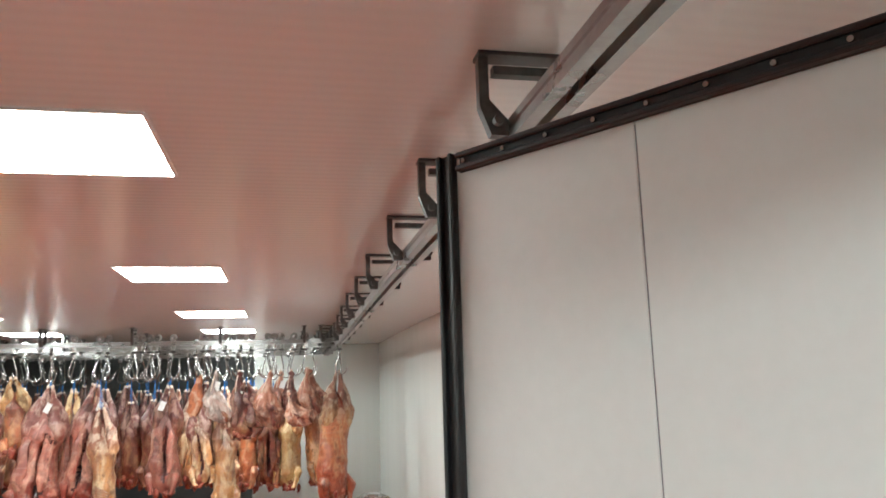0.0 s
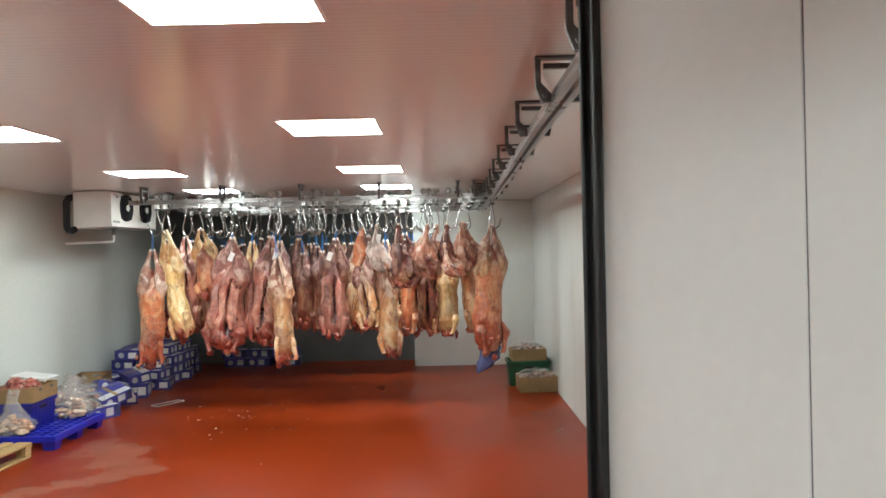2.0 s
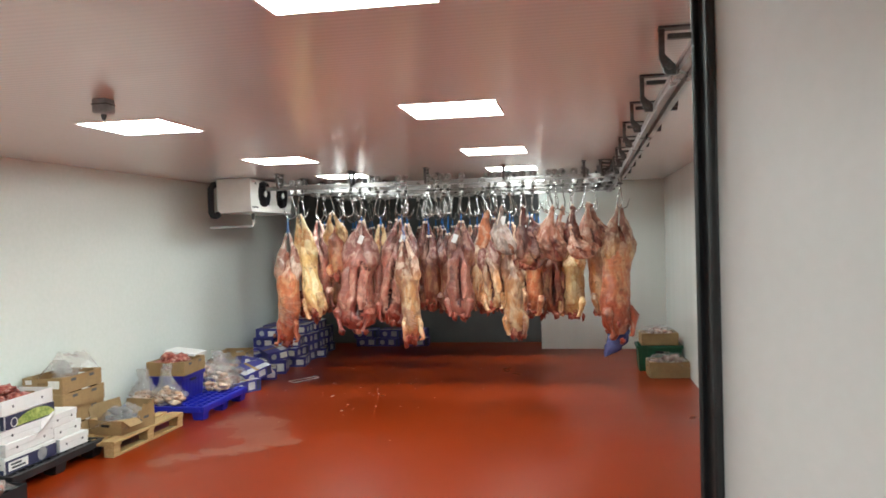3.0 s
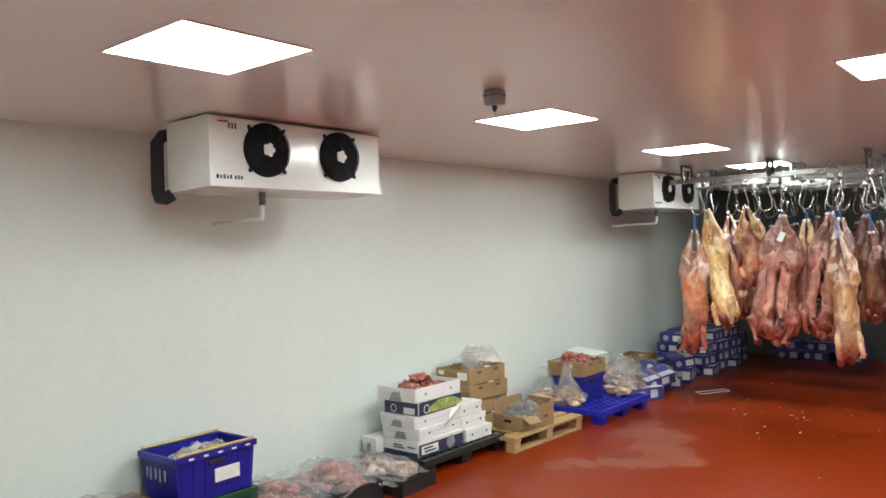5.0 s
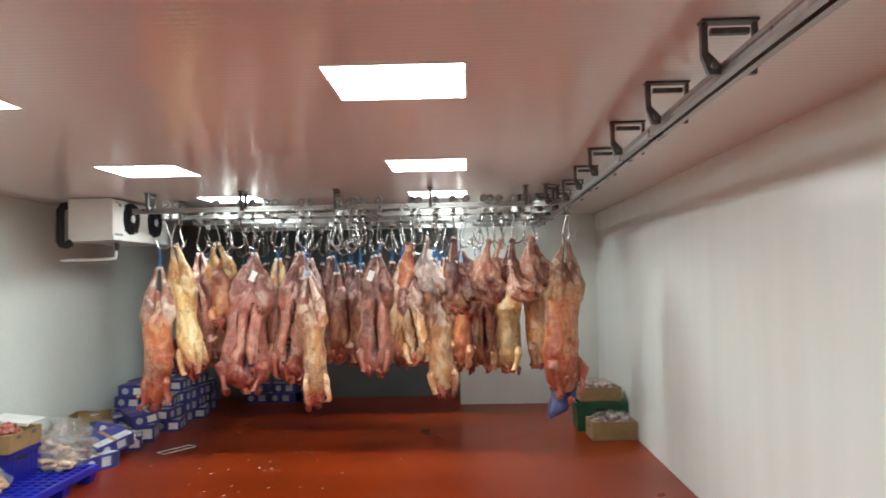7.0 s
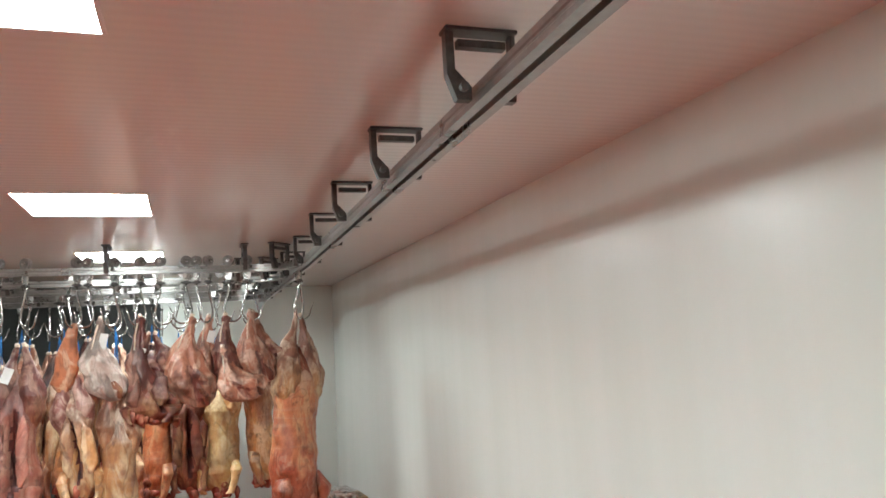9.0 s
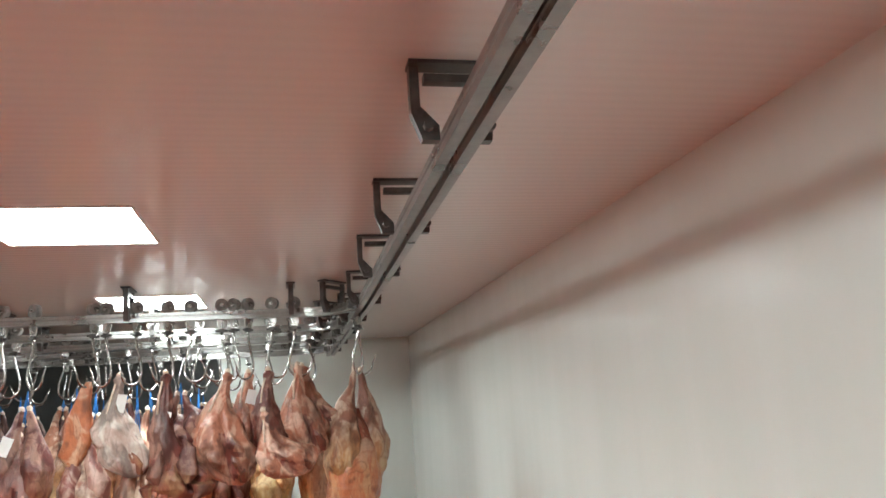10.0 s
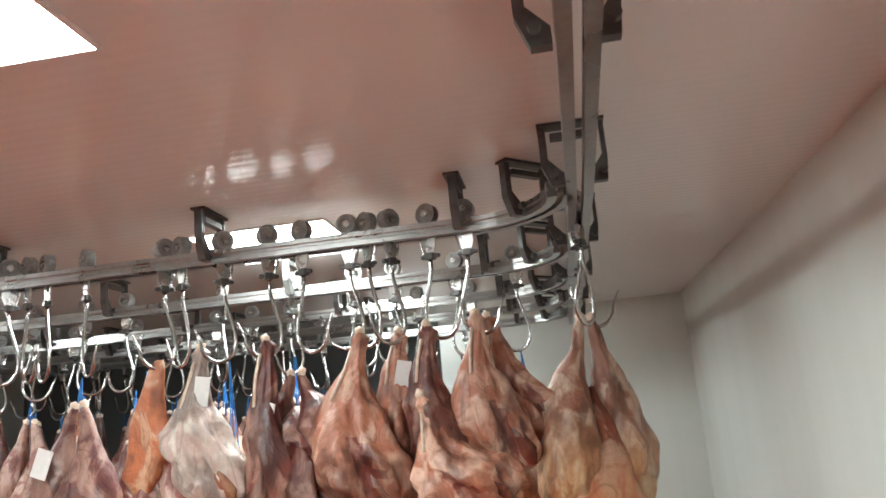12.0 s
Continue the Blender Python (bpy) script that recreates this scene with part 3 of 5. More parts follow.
def bar_sweep(line, offset):
    """A flat bar that follows a line in plan, beside its middle."""
    pts = [Vector((x, y, 0)) for x, y in line]
    loops = []
    for i, p in enumerate(pts):
        d = (pts[min(i + 1, len(pts) - 1)] - pts[max(i - 1, 0)]).normalized()
        nrm = Vector((-d.y, d.x, 0))
        prof = []
        for o, z in ((-0.0145, ZR0), (0.0145, ZR0), (0.0145, ZR0 + 0.016), (0.011, ZR0 + 0.02), (0.011, ZR1 - 0.02), (0.0145, ZR1 - 0.016), (0.0145, ZR1),
                     (-0.0145, ZR1), (-0.0145, ZR1 - 0.016), (-0.011, ZR1 - 0.02), (-0.011, ZR0 + 0.02), (-0.0145, ZR0 + 0.016)):
            prof.append(p + nrm * (offset + o) + Vector((0, 0, z)))
        loops.append(prof)
    return rings(bmesh.new(), loops)


def bracket_mesh():
    """An arch from the ceiling that grips both bars from outside; across x, 0.06 deep in y."""
    bm = bmesh.new()
    for s, o in ((-1, 0.008), (1, 0.025)):
        arm = [(s * (0.112 - o), -0.012), (s * (0.112 - o), -0.125), (s * 0.08, -0.19), (s * 0.0405, -0.19), (s * 0.0405, -0.155), (s * (0.086 - o / 2), -0.11), (s * (0.086 - o / 2), -0.012)]
        prism(bm, arm if s > 0 else arm[::-1], -0.014, 0.014)
    box(bm, -0.105, 0.09, -0.026, 0.028, -0.01, -0.001)
    box(bm, -0.07, 0.06, -0.013, 0.013, -0.05, -0.03)
    disc(bm, (-0.07, -0.03, -0.165), 0.012, (0, -1, 0), 0.018, 8)
    disc(bm, (0.07, -0.03, -0.165), 0.012, (0, -1, 0), 0.018, 8)
    return bm


bracket_data = None


def rail(label, line, brackets):
    global bracket_data
    t = thing("overhead_rail", label, "rail", pose(0, 0, 0), "overhead rails")
    part("bar", bar_sweep(line, -0.025), RAIL, t)
    part("bar", bar_sweep(line, 0.025), RAIL, t)
    for x, y, turn in brackets:
        if bracket_data is None:
            b = part("bracket", bracket_mesh(), STEEL_DARK, t, "dark steel arch bracket")
            bracket_data = b.data
        else:
            b = new("bracket", bracket_data)
            b.parent = t
        b.matrix_basis = pose(x, y, ZC, 0, 0, turn)
    return t


MAIN_BR = [0.9, 1.70, 2.50, 3.32, 4.27, 5.1, 5.98, 6.88, 7.72, 8.6, 9.42, 10.22, 11.06, 11.9]


def main_x(y):
    return 0.99 + 0.0043 * min(4.2, y) + 0.0094 * min(1.8, max(0.0, y - 4.2)) + 0.0207 * min(2.66, max(0.0, y - 6.0))


rail("long twin-bar meat rail under the ceiling beside the wall", [(main_x(y), y) for y in (0.16, 4.0, 8.66, 12.35)], [(main_x(y), y, 0) for y in MAIN_BR])
ROWS_Y = (9.0, 9.85, 10.62, 11.3, 12.0)
for k, yr in enumerate(ROWS_Y):
    arc = [(MX - 0.055 - 0.33 + 0.33 * math.sin(a), yr - 0.33 + 0.33 * math.cos(a)) for a in (math.pi / 2 * i / 8 for i in range(9))]
    rail("twin-bar cross rail with hooks, curving off the long rail", [(-3.15, yr), (-1.5, yr)] + arc,
         [(x, yr, 90) for x in (-2.98, -2.07, -1.157, -0.243, 0.671)] + [(0.92, yr - 0.08, 45)])


# hooks --------------------------------------------------------------------
def meat_hook():
    t = thing("meat_hook", "steel meat hook on a grey roller trolley", "hook", pose(0, 0, ZR1), "meat hooks")
    w = bmesh.new()
    disc(w, (0, -0.016, 0.038), 0.038, (0, 1, 0), 0.032, 20)
    torus(w, (0, -0.016, 0.038), 0.03, 0.006, (0, 1, 0), 20, 6)
    wh = part("wheel", w, WHEEL, t, smooth=False)
    part("axle", disc(bmesh.new(), (0, -0.026, 0.038), 0.012, (0, 1, 0), 0.052, 10), STEEL, wh)
    part("plate", prism(bmesh.new(), [(-0.024, 0.03), (0.024, 0.03), (0.024, -0.075), (0.013, -0.105), (-0.013, -0.105), (-0.024, -0.075)], -0.004, 0.004), STEEL, t)
    cl = bmesh.new()
    box(cl, -0.016, 0.016, -0.014, 0.014, -0.125, -0.1, 0.003)
    box(cl, -0.036, 0.036, -0.008, 0.008, -0.12, -0.106, 0.003)
    sw = part("swivel", cl, STEEL_DARK, t)
    part("catch", T([(0.022, 0, -0.112), (0.026, 0, -0.085), (0.034, 0, -0.06), (0.036, 0, -0.045)], 0.0055, 6, [1, 1, 0.8, 0.3]), STEEL, sw, "small upright catch")
    pts = [(0, 0, -0.1), (0, 0, -0.15), (0.004, 0, -0.18), (0.022, 0, -0.24), (0.036, 0, -0.29)]
    for a in range(0, 200, 20):
        r = math.radians(a)
        pts.append((-0.026 + 0.064 * math.cos(r), 0, -0.332 - 0.068 * math.sin(r)))
    pts += [(-0.115, 0, -0.275)]
    part("hook", T(pts, 0.0068, 8, [1] * (len(pts) - 2) + [0.8, 0.25]), STEEL_BRIGHT, t, "bright bent steel hook", smooth=True)
    return t


HOOK_DROP = 0.4                 # from the rail's top to the hook's bend
hook0 = meat_hook()
hook0.matrix_basis = pose(-2.83, ROWS_Y[0], ZR1, 0, 0, 12)
rnd = random.Random(5)
for x in (-2.74, -2.34, -2.1, -1.98, -1.76, -1.5, -1.41, -1.14, -1.06, -0.98, -0.9, -0.74, -0.43, -0.36, -0.2, -0.03, 0.1, 0.27, 0.34, 0.42, 0.56, 0.69):
    copy_thing(hook0, pose(x, ROWS_Y[0], ZR1, 0, 0, rnd.choice((0, 180)) + rnd.uniform(-50, 50)))
for x in (-3.02, -2.8, -2.5, -2.2, -1.6, -1.31, -1.1, -0.6, -0.25, 0.05, 0.24, 0.53, 0.8):
    copy_thing(hook0, pose(x, ROWS_Y[1], ZR1, 0, 0, rnd.choice((0, 180)) + rnd.uniform(-50, 50)))
for x in (-2.98, -2.7, -2.4, -2.15, -1.9, -1.5, -1.25, -1.0, -0.78, -0.55, -0.15, 0.2, 0.5):
    copy_thing(hook0, pose(x, ROWS_Y[2], ZR1, 0, 0, rnd.choice((0, 180)) + rnd.uniform(-50, 50)))
for y, a in ((9.07, 60), (9.16, 190)):
    copy_thing(hook0, pose(MX, y, ZR1, 0, 0, a))


# carcasses ----------------------------------------------------------------
def flesh(sections, seed, n=14, rough=0.14, slit=None, fine=0.05):
    """Lofts ellipses (x, y, z, rx, ry) into uneven muscle with creases; slit = (z0, z1, depth) opens a cut in the front (-y)."""
    o = Vector((seed * 1.7, seed * 0.9, seed * 2.3))
    pts = []
    m = 7
    for i in range(len(sections) - 1):
        a, b = sections[i], sections[i + 1]
        for k in range(m):
            f = k / m
            f = f * f * (3 - 2 * f) * 0.5 + f * 0.5
            pts.append([p + (q - p) * f for p, q in zip(a, b)])
    pts.append(list(sections[-1]))
    loops, dark = [], set()
    for i, (x, y, z, rx, ry) in enumerate(pts):
        lp = []
        for j in range(n):
            t = 2 * math.pi * j / n - math.pi / 2
            d = Vector((math.cos(t), math.sin(t), 0))
            k = 1 + rough * 1.3 * noise.noise(Vector((d.x, d.y, z * 6)) * 1.3 + o)
            crease = 1 - 2.4 * abs(noise.noise(Vector((d.x * 1.5, d.y * 1.5, z * 5)) + o * 2))
            k -= fine * 2.4 * max(0.0, crease) ** 3
            k += fine * 1.5 * noise.noise(Vector((d.x * 3.4, d.y * 3.4, z * 10)) + o) + fine * 0.8 * noise.noise(Vector((d.x * 8, d.y * 8, z * 26)) + o)
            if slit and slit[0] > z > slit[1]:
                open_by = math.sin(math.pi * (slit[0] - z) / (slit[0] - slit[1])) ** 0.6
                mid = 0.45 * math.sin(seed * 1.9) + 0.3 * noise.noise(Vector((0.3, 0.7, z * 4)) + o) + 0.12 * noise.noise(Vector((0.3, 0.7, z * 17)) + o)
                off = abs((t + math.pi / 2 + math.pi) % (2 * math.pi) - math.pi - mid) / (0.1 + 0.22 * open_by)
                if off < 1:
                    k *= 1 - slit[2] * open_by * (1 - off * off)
                    # faces deep in the slit take the second, darker material
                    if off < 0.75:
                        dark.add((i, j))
                elif off < 2.2:
                    k *= 1 + 0.08 * open_by * (2.2 - off)
            lp.append(Vector((x + d.x * rx * k, y + d.y * ry * k, z)))
        loops.append(lp)
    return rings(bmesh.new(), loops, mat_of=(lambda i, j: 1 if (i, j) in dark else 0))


def carcass(x, y, top, bottom, w, meat_of, seed, turn=0.0, label="", slit=True, long_neck=False, tag=False, twine=0.0, legs=None, drift=None):
    """A whole dressed carcass hung by its hind legs; built downwards from the hook."""
    h = top - bottom
    t = thing("lamb_carcass", label, "carcass", pose(x, y, top, wobble(seed, 4), wobble(seed + 1, 4.5) if drift is None else -math.degrees(drift / h), turn), "hanging carcasses")
    r = random.Random(seed)
    lean = r.uniform(-0.02, 0.02)
    g = w * 0.575
    legs = legs or meat_of
    sl = (-0.33 * h, -0.86 * h, 0.8) if slit else None
    flare = 1.22 if slit and w > 0.28 else 0.82 if long_neck else r.uniform(0.86, 1.05)
    fat = 0.75 if long_neck else 1.0
    waist = r.uniform(0.64, 0.78)
    bow = r.uniform(-0.03, 0.03)
    body = [(lean, 0.03, -0.13 * h, g * 0.12, g * 0.2), (lean, 0.02, -0.2 * h, g * 0.34, g * 0.4), (lean, 0.01, -0.28 * h, g * 0.62, g * 0.58), (lean + bow * 0.3, 0, -0.37 * h, g * 0.8, g * 0.68),
            (lean * 0.5 + bow * 0.7, 0.0, -0.48 * h, g * waist, g * 0.66), (bow, 0.0, -0.6 * h, g * (waist + 0.03), g * 0.74), (bow * 0.8, 0, -0.72 * h, g * (waist + 0.12) * flare, g * 0.82),
            (bow * 0.4, 0, -0.82 * h, g * 0.84 * flare, g * 0.78), (lean, 0, -0.9 * h, g * 0.74 * flare, g * 0.62), (lean, -0.01, -0.955 * h, g * 0.4, g * 0.4)]
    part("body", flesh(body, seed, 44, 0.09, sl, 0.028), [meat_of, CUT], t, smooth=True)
    # thin belly flaps beside the opening, and torn ends round the neck
    if slit:
        for s in (-1, 1):
            part("belly_flap", flesh([(s * g * 0.3, -g * 0.55, -0.37 * h, 0.012, 0.01), (s * g * 0.45, -g * 0.68, -0.45 * h, g * 0.2, 0.012), (s * g * 0.42, -g * 0.72, -0.58 * h, g * 0.26, 0.013),
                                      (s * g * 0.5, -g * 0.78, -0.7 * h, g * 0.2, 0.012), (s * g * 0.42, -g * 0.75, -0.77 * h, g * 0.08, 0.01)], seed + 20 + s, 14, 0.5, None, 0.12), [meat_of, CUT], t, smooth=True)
    for i in range(11 if y < 10 else 4):
        a = r.uniform(0, 6.283)
        q = r.uniform(0.25, 0.85) * g
        z = -h * r.uniform(0.85, 1.0)
        part("trimming", lump(bmesh.new(), (lean + math.cos(a) * q, -0.02 + math.sin(a) * q, z), r.uniform(0.016, 0.04), r.uniform(0.014, 0.03), r.uniform(0.025, 0.06), seed * 3 + i, 0.8, 2), MEAT_NECK, t, "torn red trimming by the neck", smooth=True)
    for s in (-1, 1):
        ft = r.uniform(0.7, 1.2)
        sp = r.uniform(0.85, 1.2)
        part("hind_leg", flesh([(s * 0.02 * sp, 0, 0.035, 0.012, 0.013), (s * 0.03 * sp, 0, 0.0, 0.022, 0.02), (s * (0.03 + 0.014 * ft), 0, -0.045 * h, 0.025, 0.025),
                                (s * g * 0.32 * sp, 0, -0.1 * h, g * 0.24, g * 0.26), (s * g * 0.42 * sp, 0.0, -0.17 * h, g * 0.38, g * 0.42), (s * g * 0.5, -0.01, -0.26 * h, g * 0.46, g * 0.54),
                                (s * g * 0.5, 0, -0.35 * h, g * 0.44, g * 0.54), (s * g * 0.42, 0, -0.43 * h, g * 0.32, g * 0.4), (s * g * 0.34, 0, -0.5 * h, g * 0.12, g * 0.2)], seed + 3 + s, 26, 0.2, None, 0.06), [legs, CUT], t, smooth=True)
        part("shank_end", lump(bmesh.new(), (s * 0.02 * sp, 0, 0.04), 0.019, 0.017, 0.022, seed + s, 0.4, 1), BONE, t, smooth=True)
        k = r.uniform(0.9, 1.12)
        part("foreleg", flesh([(s * g * 0.55 * fat, -0.02, -0.73 * h, g * 0.26 * fat, g * 0.32), (s * g * 0.78 * fat, -g * 0.4, -0.80 * h, g * 0.28 * fat, g * 0.34),
                               (s * g * 0.74 * fat, -g * 0.52, -0.87 * h, 0.032, 0.034), (s * g * 0.62 * k, -g * 0.62, -0.94 * h * (0.98 + 0.02 * k), 0.024, 0.024),
                               (s * g * 0.55, -g * 0.64, -0.965 * h, 0.03, 0.027)], seed + 7 + s, 14, 0.25, None, 0.06), [meat_of, CUT], t, smooth=True)
    nx = r.uniform(-0.05, 0.06)
    part("neck", flesh([(lean, -0.01, -0.84 * h, g * 0.5, g * 0.46), (lean + nx * 0.4, -0.03, -0.91 * h, 0.062, 0.058), (lean + nx, -0.045, -0.97 * h, 0.05, 0.047),
                        (lean + nx * 1.3, -0.05, -h, 0.032, 0.03)], seed + 11, 16, 0.5, None, 0.12), [MEAT_NECK, CUT], t, "raw red neck end", smooth=True)
    if long_neck:
        ribs = bmesh.new()
        for i in range(8):
            z = -0.66 * h - 0.026 * i + r.uniform(-0.006, 0.006)
            q = r.uniform(0.9, 1.08)
            tube(ribs, [(-g * 0.62, -g * 0.42, z + 0.05), (-g * 0.42, -g * 0.71, z + 0.03), (-g * 0.14, -g * 0.87 * q, z + 0.004), (g * r.uniform(0.1, 0.2), -g * 0.86, z - 0.026), (g * r.uniform(0.26, 0.4), -g * 0.74, z - 0.045)], 0.0042, 6, [0.4, 1, 1, 0.9, 0.3])
        part("rib", ribs, MEAT_PALE, t, "row of pale bared ribs")
    if tag:
        part("tag", B(-0.028, 0.028, -0.003, 0.0, -0.1, 0.0, 0, pose(r.uniform(-0.05, 0.09), -0.07 - g * 0.3, -0.1 * h, 10, 20, r.uniform(-30, 30))), PAPER, t, "white paper tag")
    if twine:
        for s in (-1, 0, 1):
            part("twine", T([(s * 0.016, 0, 0.02), (s * 0.007, -0.004, twine * 0.6), (0, 0, twine)], 0.0025, 6), STRING, t, "blue hanging twine")
    return t


def haunch(x, y, top, length, w, meat_of, seed, turn=0.0, tilt=0.0, label="", tag=False, cut=1):
    """A single leg joint hung by its shank: knuckle, thin shank, then the broad rump with a dark cut and a fat edge."""
    t = thing("leg_joint", label, "meat joint", pose(x, y, top, 0, tilt, turn), "hanging leg joints")
    g, L = w * 0.5, length
    r = random.Random(seed)
    b = cut * 0.18 * w
    part("joint", flesh([(0.0, 0, 0.045, 0.013, 0.013), (0.004, 0, 0.025, 0.03, 0.025), (0, 0, -0.02, 0.023, 0.02), (-b * 0.2, 0, -0.14 * L, 0.036, 0.032),
                         (-b * 0.5, 0, -0.3 * L, g * 0.5, g * 0.42), (-b * 0.3, -0.01, -0.48 * L, g * 0.84, g * 0.62), (b * 0.4, -0.01, -0.66 * L, g * 1.02, g * 0.74),
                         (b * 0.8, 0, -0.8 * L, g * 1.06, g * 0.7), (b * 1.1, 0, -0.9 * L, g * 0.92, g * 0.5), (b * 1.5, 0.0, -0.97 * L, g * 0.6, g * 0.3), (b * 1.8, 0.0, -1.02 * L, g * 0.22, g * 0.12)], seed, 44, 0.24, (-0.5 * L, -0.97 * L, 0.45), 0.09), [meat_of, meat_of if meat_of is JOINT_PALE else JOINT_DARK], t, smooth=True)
    part("bone_end", lump(bmesh.new(), (0, 0, 0.048), 0.019, 0.016, 0.02, seed, 0.4, 1), BONE, t, smooth=True)
    part("cut_face", flesh([(b + g * 0.2, -g * 0.42, -0.72 * L, 0.008, 0.008), (b + g * 0.35 * cut, -g * 0.5, -0.79 * L, g * 0.16, g * 0.1), (b + g * 0.55 * cut, -g * 0.4, -0.88 * L, g * 0.24, g * 0.12),
                            (b + g * 0.6 * cut, -g * 0.2, -0.99 * L, g * 0.12, g * 0.08)], seed + 2, 16, 0.6, None, 0.2), [MEAT_DARK, CUT], t, "ragged dark edge", smooth=True)
    part("tendon", T([(-0.016, -0.014, 0.0), (-0.024 - b * 0.2, -0.026, -0.14 * L), (-b * 0.5 - g * 0.2, -g * 0.42, -0.32 * L)], 0.006, 6), BONE, t, "pale tendon", smooth=True)
    if tag:
        part("tag", B(-0.025, 0.025, -0.003, 0.0, -0.1, 0.0, 0, pose(0.03, -0.045, -0.06, 12, 10, 15)), PAPER, t, "white paper tag")
    return t


PINKL = "pink-brown dressed lamb carcass hanging by its hind legs"
ORL = "orange-pink dressed lamb carcass hanging by its hind legs"
YEL = "yellow-fatted lamb carcass hanging by its hind legs"
DKL = "dark red-brown lamb carcass hanging by its hind legs"
y1, y2, y3, HB = ROWS_Y[0], ROWS_Y[1], ROWS_Y[2], ZR1 - HOOK_DROP
carcass(-2.88, y1 - 0.05, 1.93, 0.63, 0.30, MEAT_ORANGE, 1, 20, "long orange-pink lamb carcass with bared ribs, hung low on a hook", long_neck=True, slit=False, twine=0.24, legs=MEAT_PALE, drift=-0.04)
carcass(-2.74, y1, HB, 0.9, 0.26, MEAT_YELLOW, 2, -18, YEL, slit=False, drift=0.2)
carcass(-2.33, y1, HB, 1.4, 0.27, MEAT_ORANGE, 3, 12, "short pale and orange forequarter hanging from a hook", slit=False, legs=MEAT_YELLOW, drift=0.09)
carcass(-1.97, y1, 2.06, 0.76, 0.44, MEAT_PINK, 4, -5, "broad pink-brown lamb carcass with an open belly cut", tag=True, twine=0.11, drift=-0.08)
carcass(-1.75, y1 + 0.07, 2.0, 0.95, 0.22, MEAT_PINK, 5, 30, "pink lamb carcass with pale hind legs, hung on twine", twine=0.17, legs=MEAT_YELLOW, drift=0.0)
carcass(-1.51, y1, 2.06, 0.85, 0.33, MEAT_PINK, 6, 5, "pink-brown lamb carcass with an open belly cut, hung on blue twine", tag=True, twine=0.1, drift=-0.12)
carcass(-1.42, y1 - 0.12, 1.82, 0.65, 0.28, MEAT_TAN, 7, 15, "pale long lamb carcass with bared ribs, hung low", long_neck=True, slit=False, twine=0.35, drift=0.08)
carcass(-0.76, y1, 2.02, 0.92, 0.30, MEAT_PINK, 8, -8, "pink-brown lamb carcass hung on blue twine from its hook", tag=True, twine=0.14, legs=MEAT_DARK, drift=-0.02)
carcass(-0.48, y1 + 0.02, 1.86, 1.0, 0.25, MEAT_TAN, 9, 10, ORL, twine=0.3, legs=MEAT_PINK, drift=0.09)
carcass(-0.18, y1 + 0.02, 1.78, 0.70, 0.26, MEAT_TAN, 10, 0, "pale long lamb carcass with its neck hanging lowest", slit=False, twine=0.38, drift=0.04)
carcass(0.04, y1 + 0.04, 2.06, 1.48, 0.34, MEAT_DARK, 11, -10, "dark red forequarter with ragged cut edges and a paper tag", slit=True, tag=True, twine=0.1)
carcass(1.06, y1 + 0.1, 2.15, 0.66, 0.37, MEAT_ORANGE, 12, 28, "large orange-brown lamb carcass on the rail beside the wall", slit=False, legs=MEAT_TAN, drift=-0.09)
# second row, some in dark meat to put its dim light into the colour
for i, (x, tp, bt, w, me, lb) in enumerate(((-3.02, 2.08, 0.92, 0.27, MEAT_DARK, DKL), (-2.80, 2.1, 0.95, 0.26, MEAT_PINK, PINKL), (-2.5, 2.05, 0.98, 0.28, MEAT_DARK, DKL), (-2.2, 2.08, 0.9, 0.27, MEAT_PINK, PINKL),
                                            (-1.6, 2.02, 0.92, 0.28, MEAT_PINK, PINKL), (-1.31, 1.86, 0.93, 0.24, MEAT_DARK, DKL), (-1.06, 1.88, 0.92, 0.27, MEAT_DARK, DKL),
                                            (-0.6, 1.98, 0.9, 0.27, MEAT_TAN, ORL), (-0.25, 2.0, 0.9, 0.27, MEAT_TAN, ORL), (0.05, 1.9, 0.83, 0.25, MEAT_ORANGE, ORL),
                                            (0.25, 1.86, 0.86, 0.27, MEAT_DARK, DKL), (0.53, 1.88, 0.82, 0.31, MEAT_YELLOW, YEL), (0.8, 1.94, 0.86, 0.27, MEAT_TAN, "tan lamb carcass hanging by its hind legs"))):
    carcass(x, y2, tp, bt, w, me, 30 + i, wobble(40 + i, 30), lb, slit=i % 3 == 1, twine=HB - tp if HB - tp > 0.05 else 0)
# third row, mostly meat darkened for shade; left end added to block light
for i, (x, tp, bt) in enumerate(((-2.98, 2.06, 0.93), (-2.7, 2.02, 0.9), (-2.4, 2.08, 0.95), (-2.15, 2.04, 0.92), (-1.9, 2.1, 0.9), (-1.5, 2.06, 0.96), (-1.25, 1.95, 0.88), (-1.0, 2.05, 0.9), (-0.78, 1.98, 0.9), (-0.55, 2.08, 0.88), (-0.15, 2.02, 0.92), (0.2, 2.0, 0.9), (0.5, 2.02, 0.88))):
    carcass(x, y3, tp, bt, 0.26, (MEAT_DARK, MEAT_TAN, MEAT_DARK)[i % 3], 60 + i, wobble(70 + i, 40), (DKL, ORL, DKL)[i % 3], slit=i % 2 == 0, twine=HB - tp)

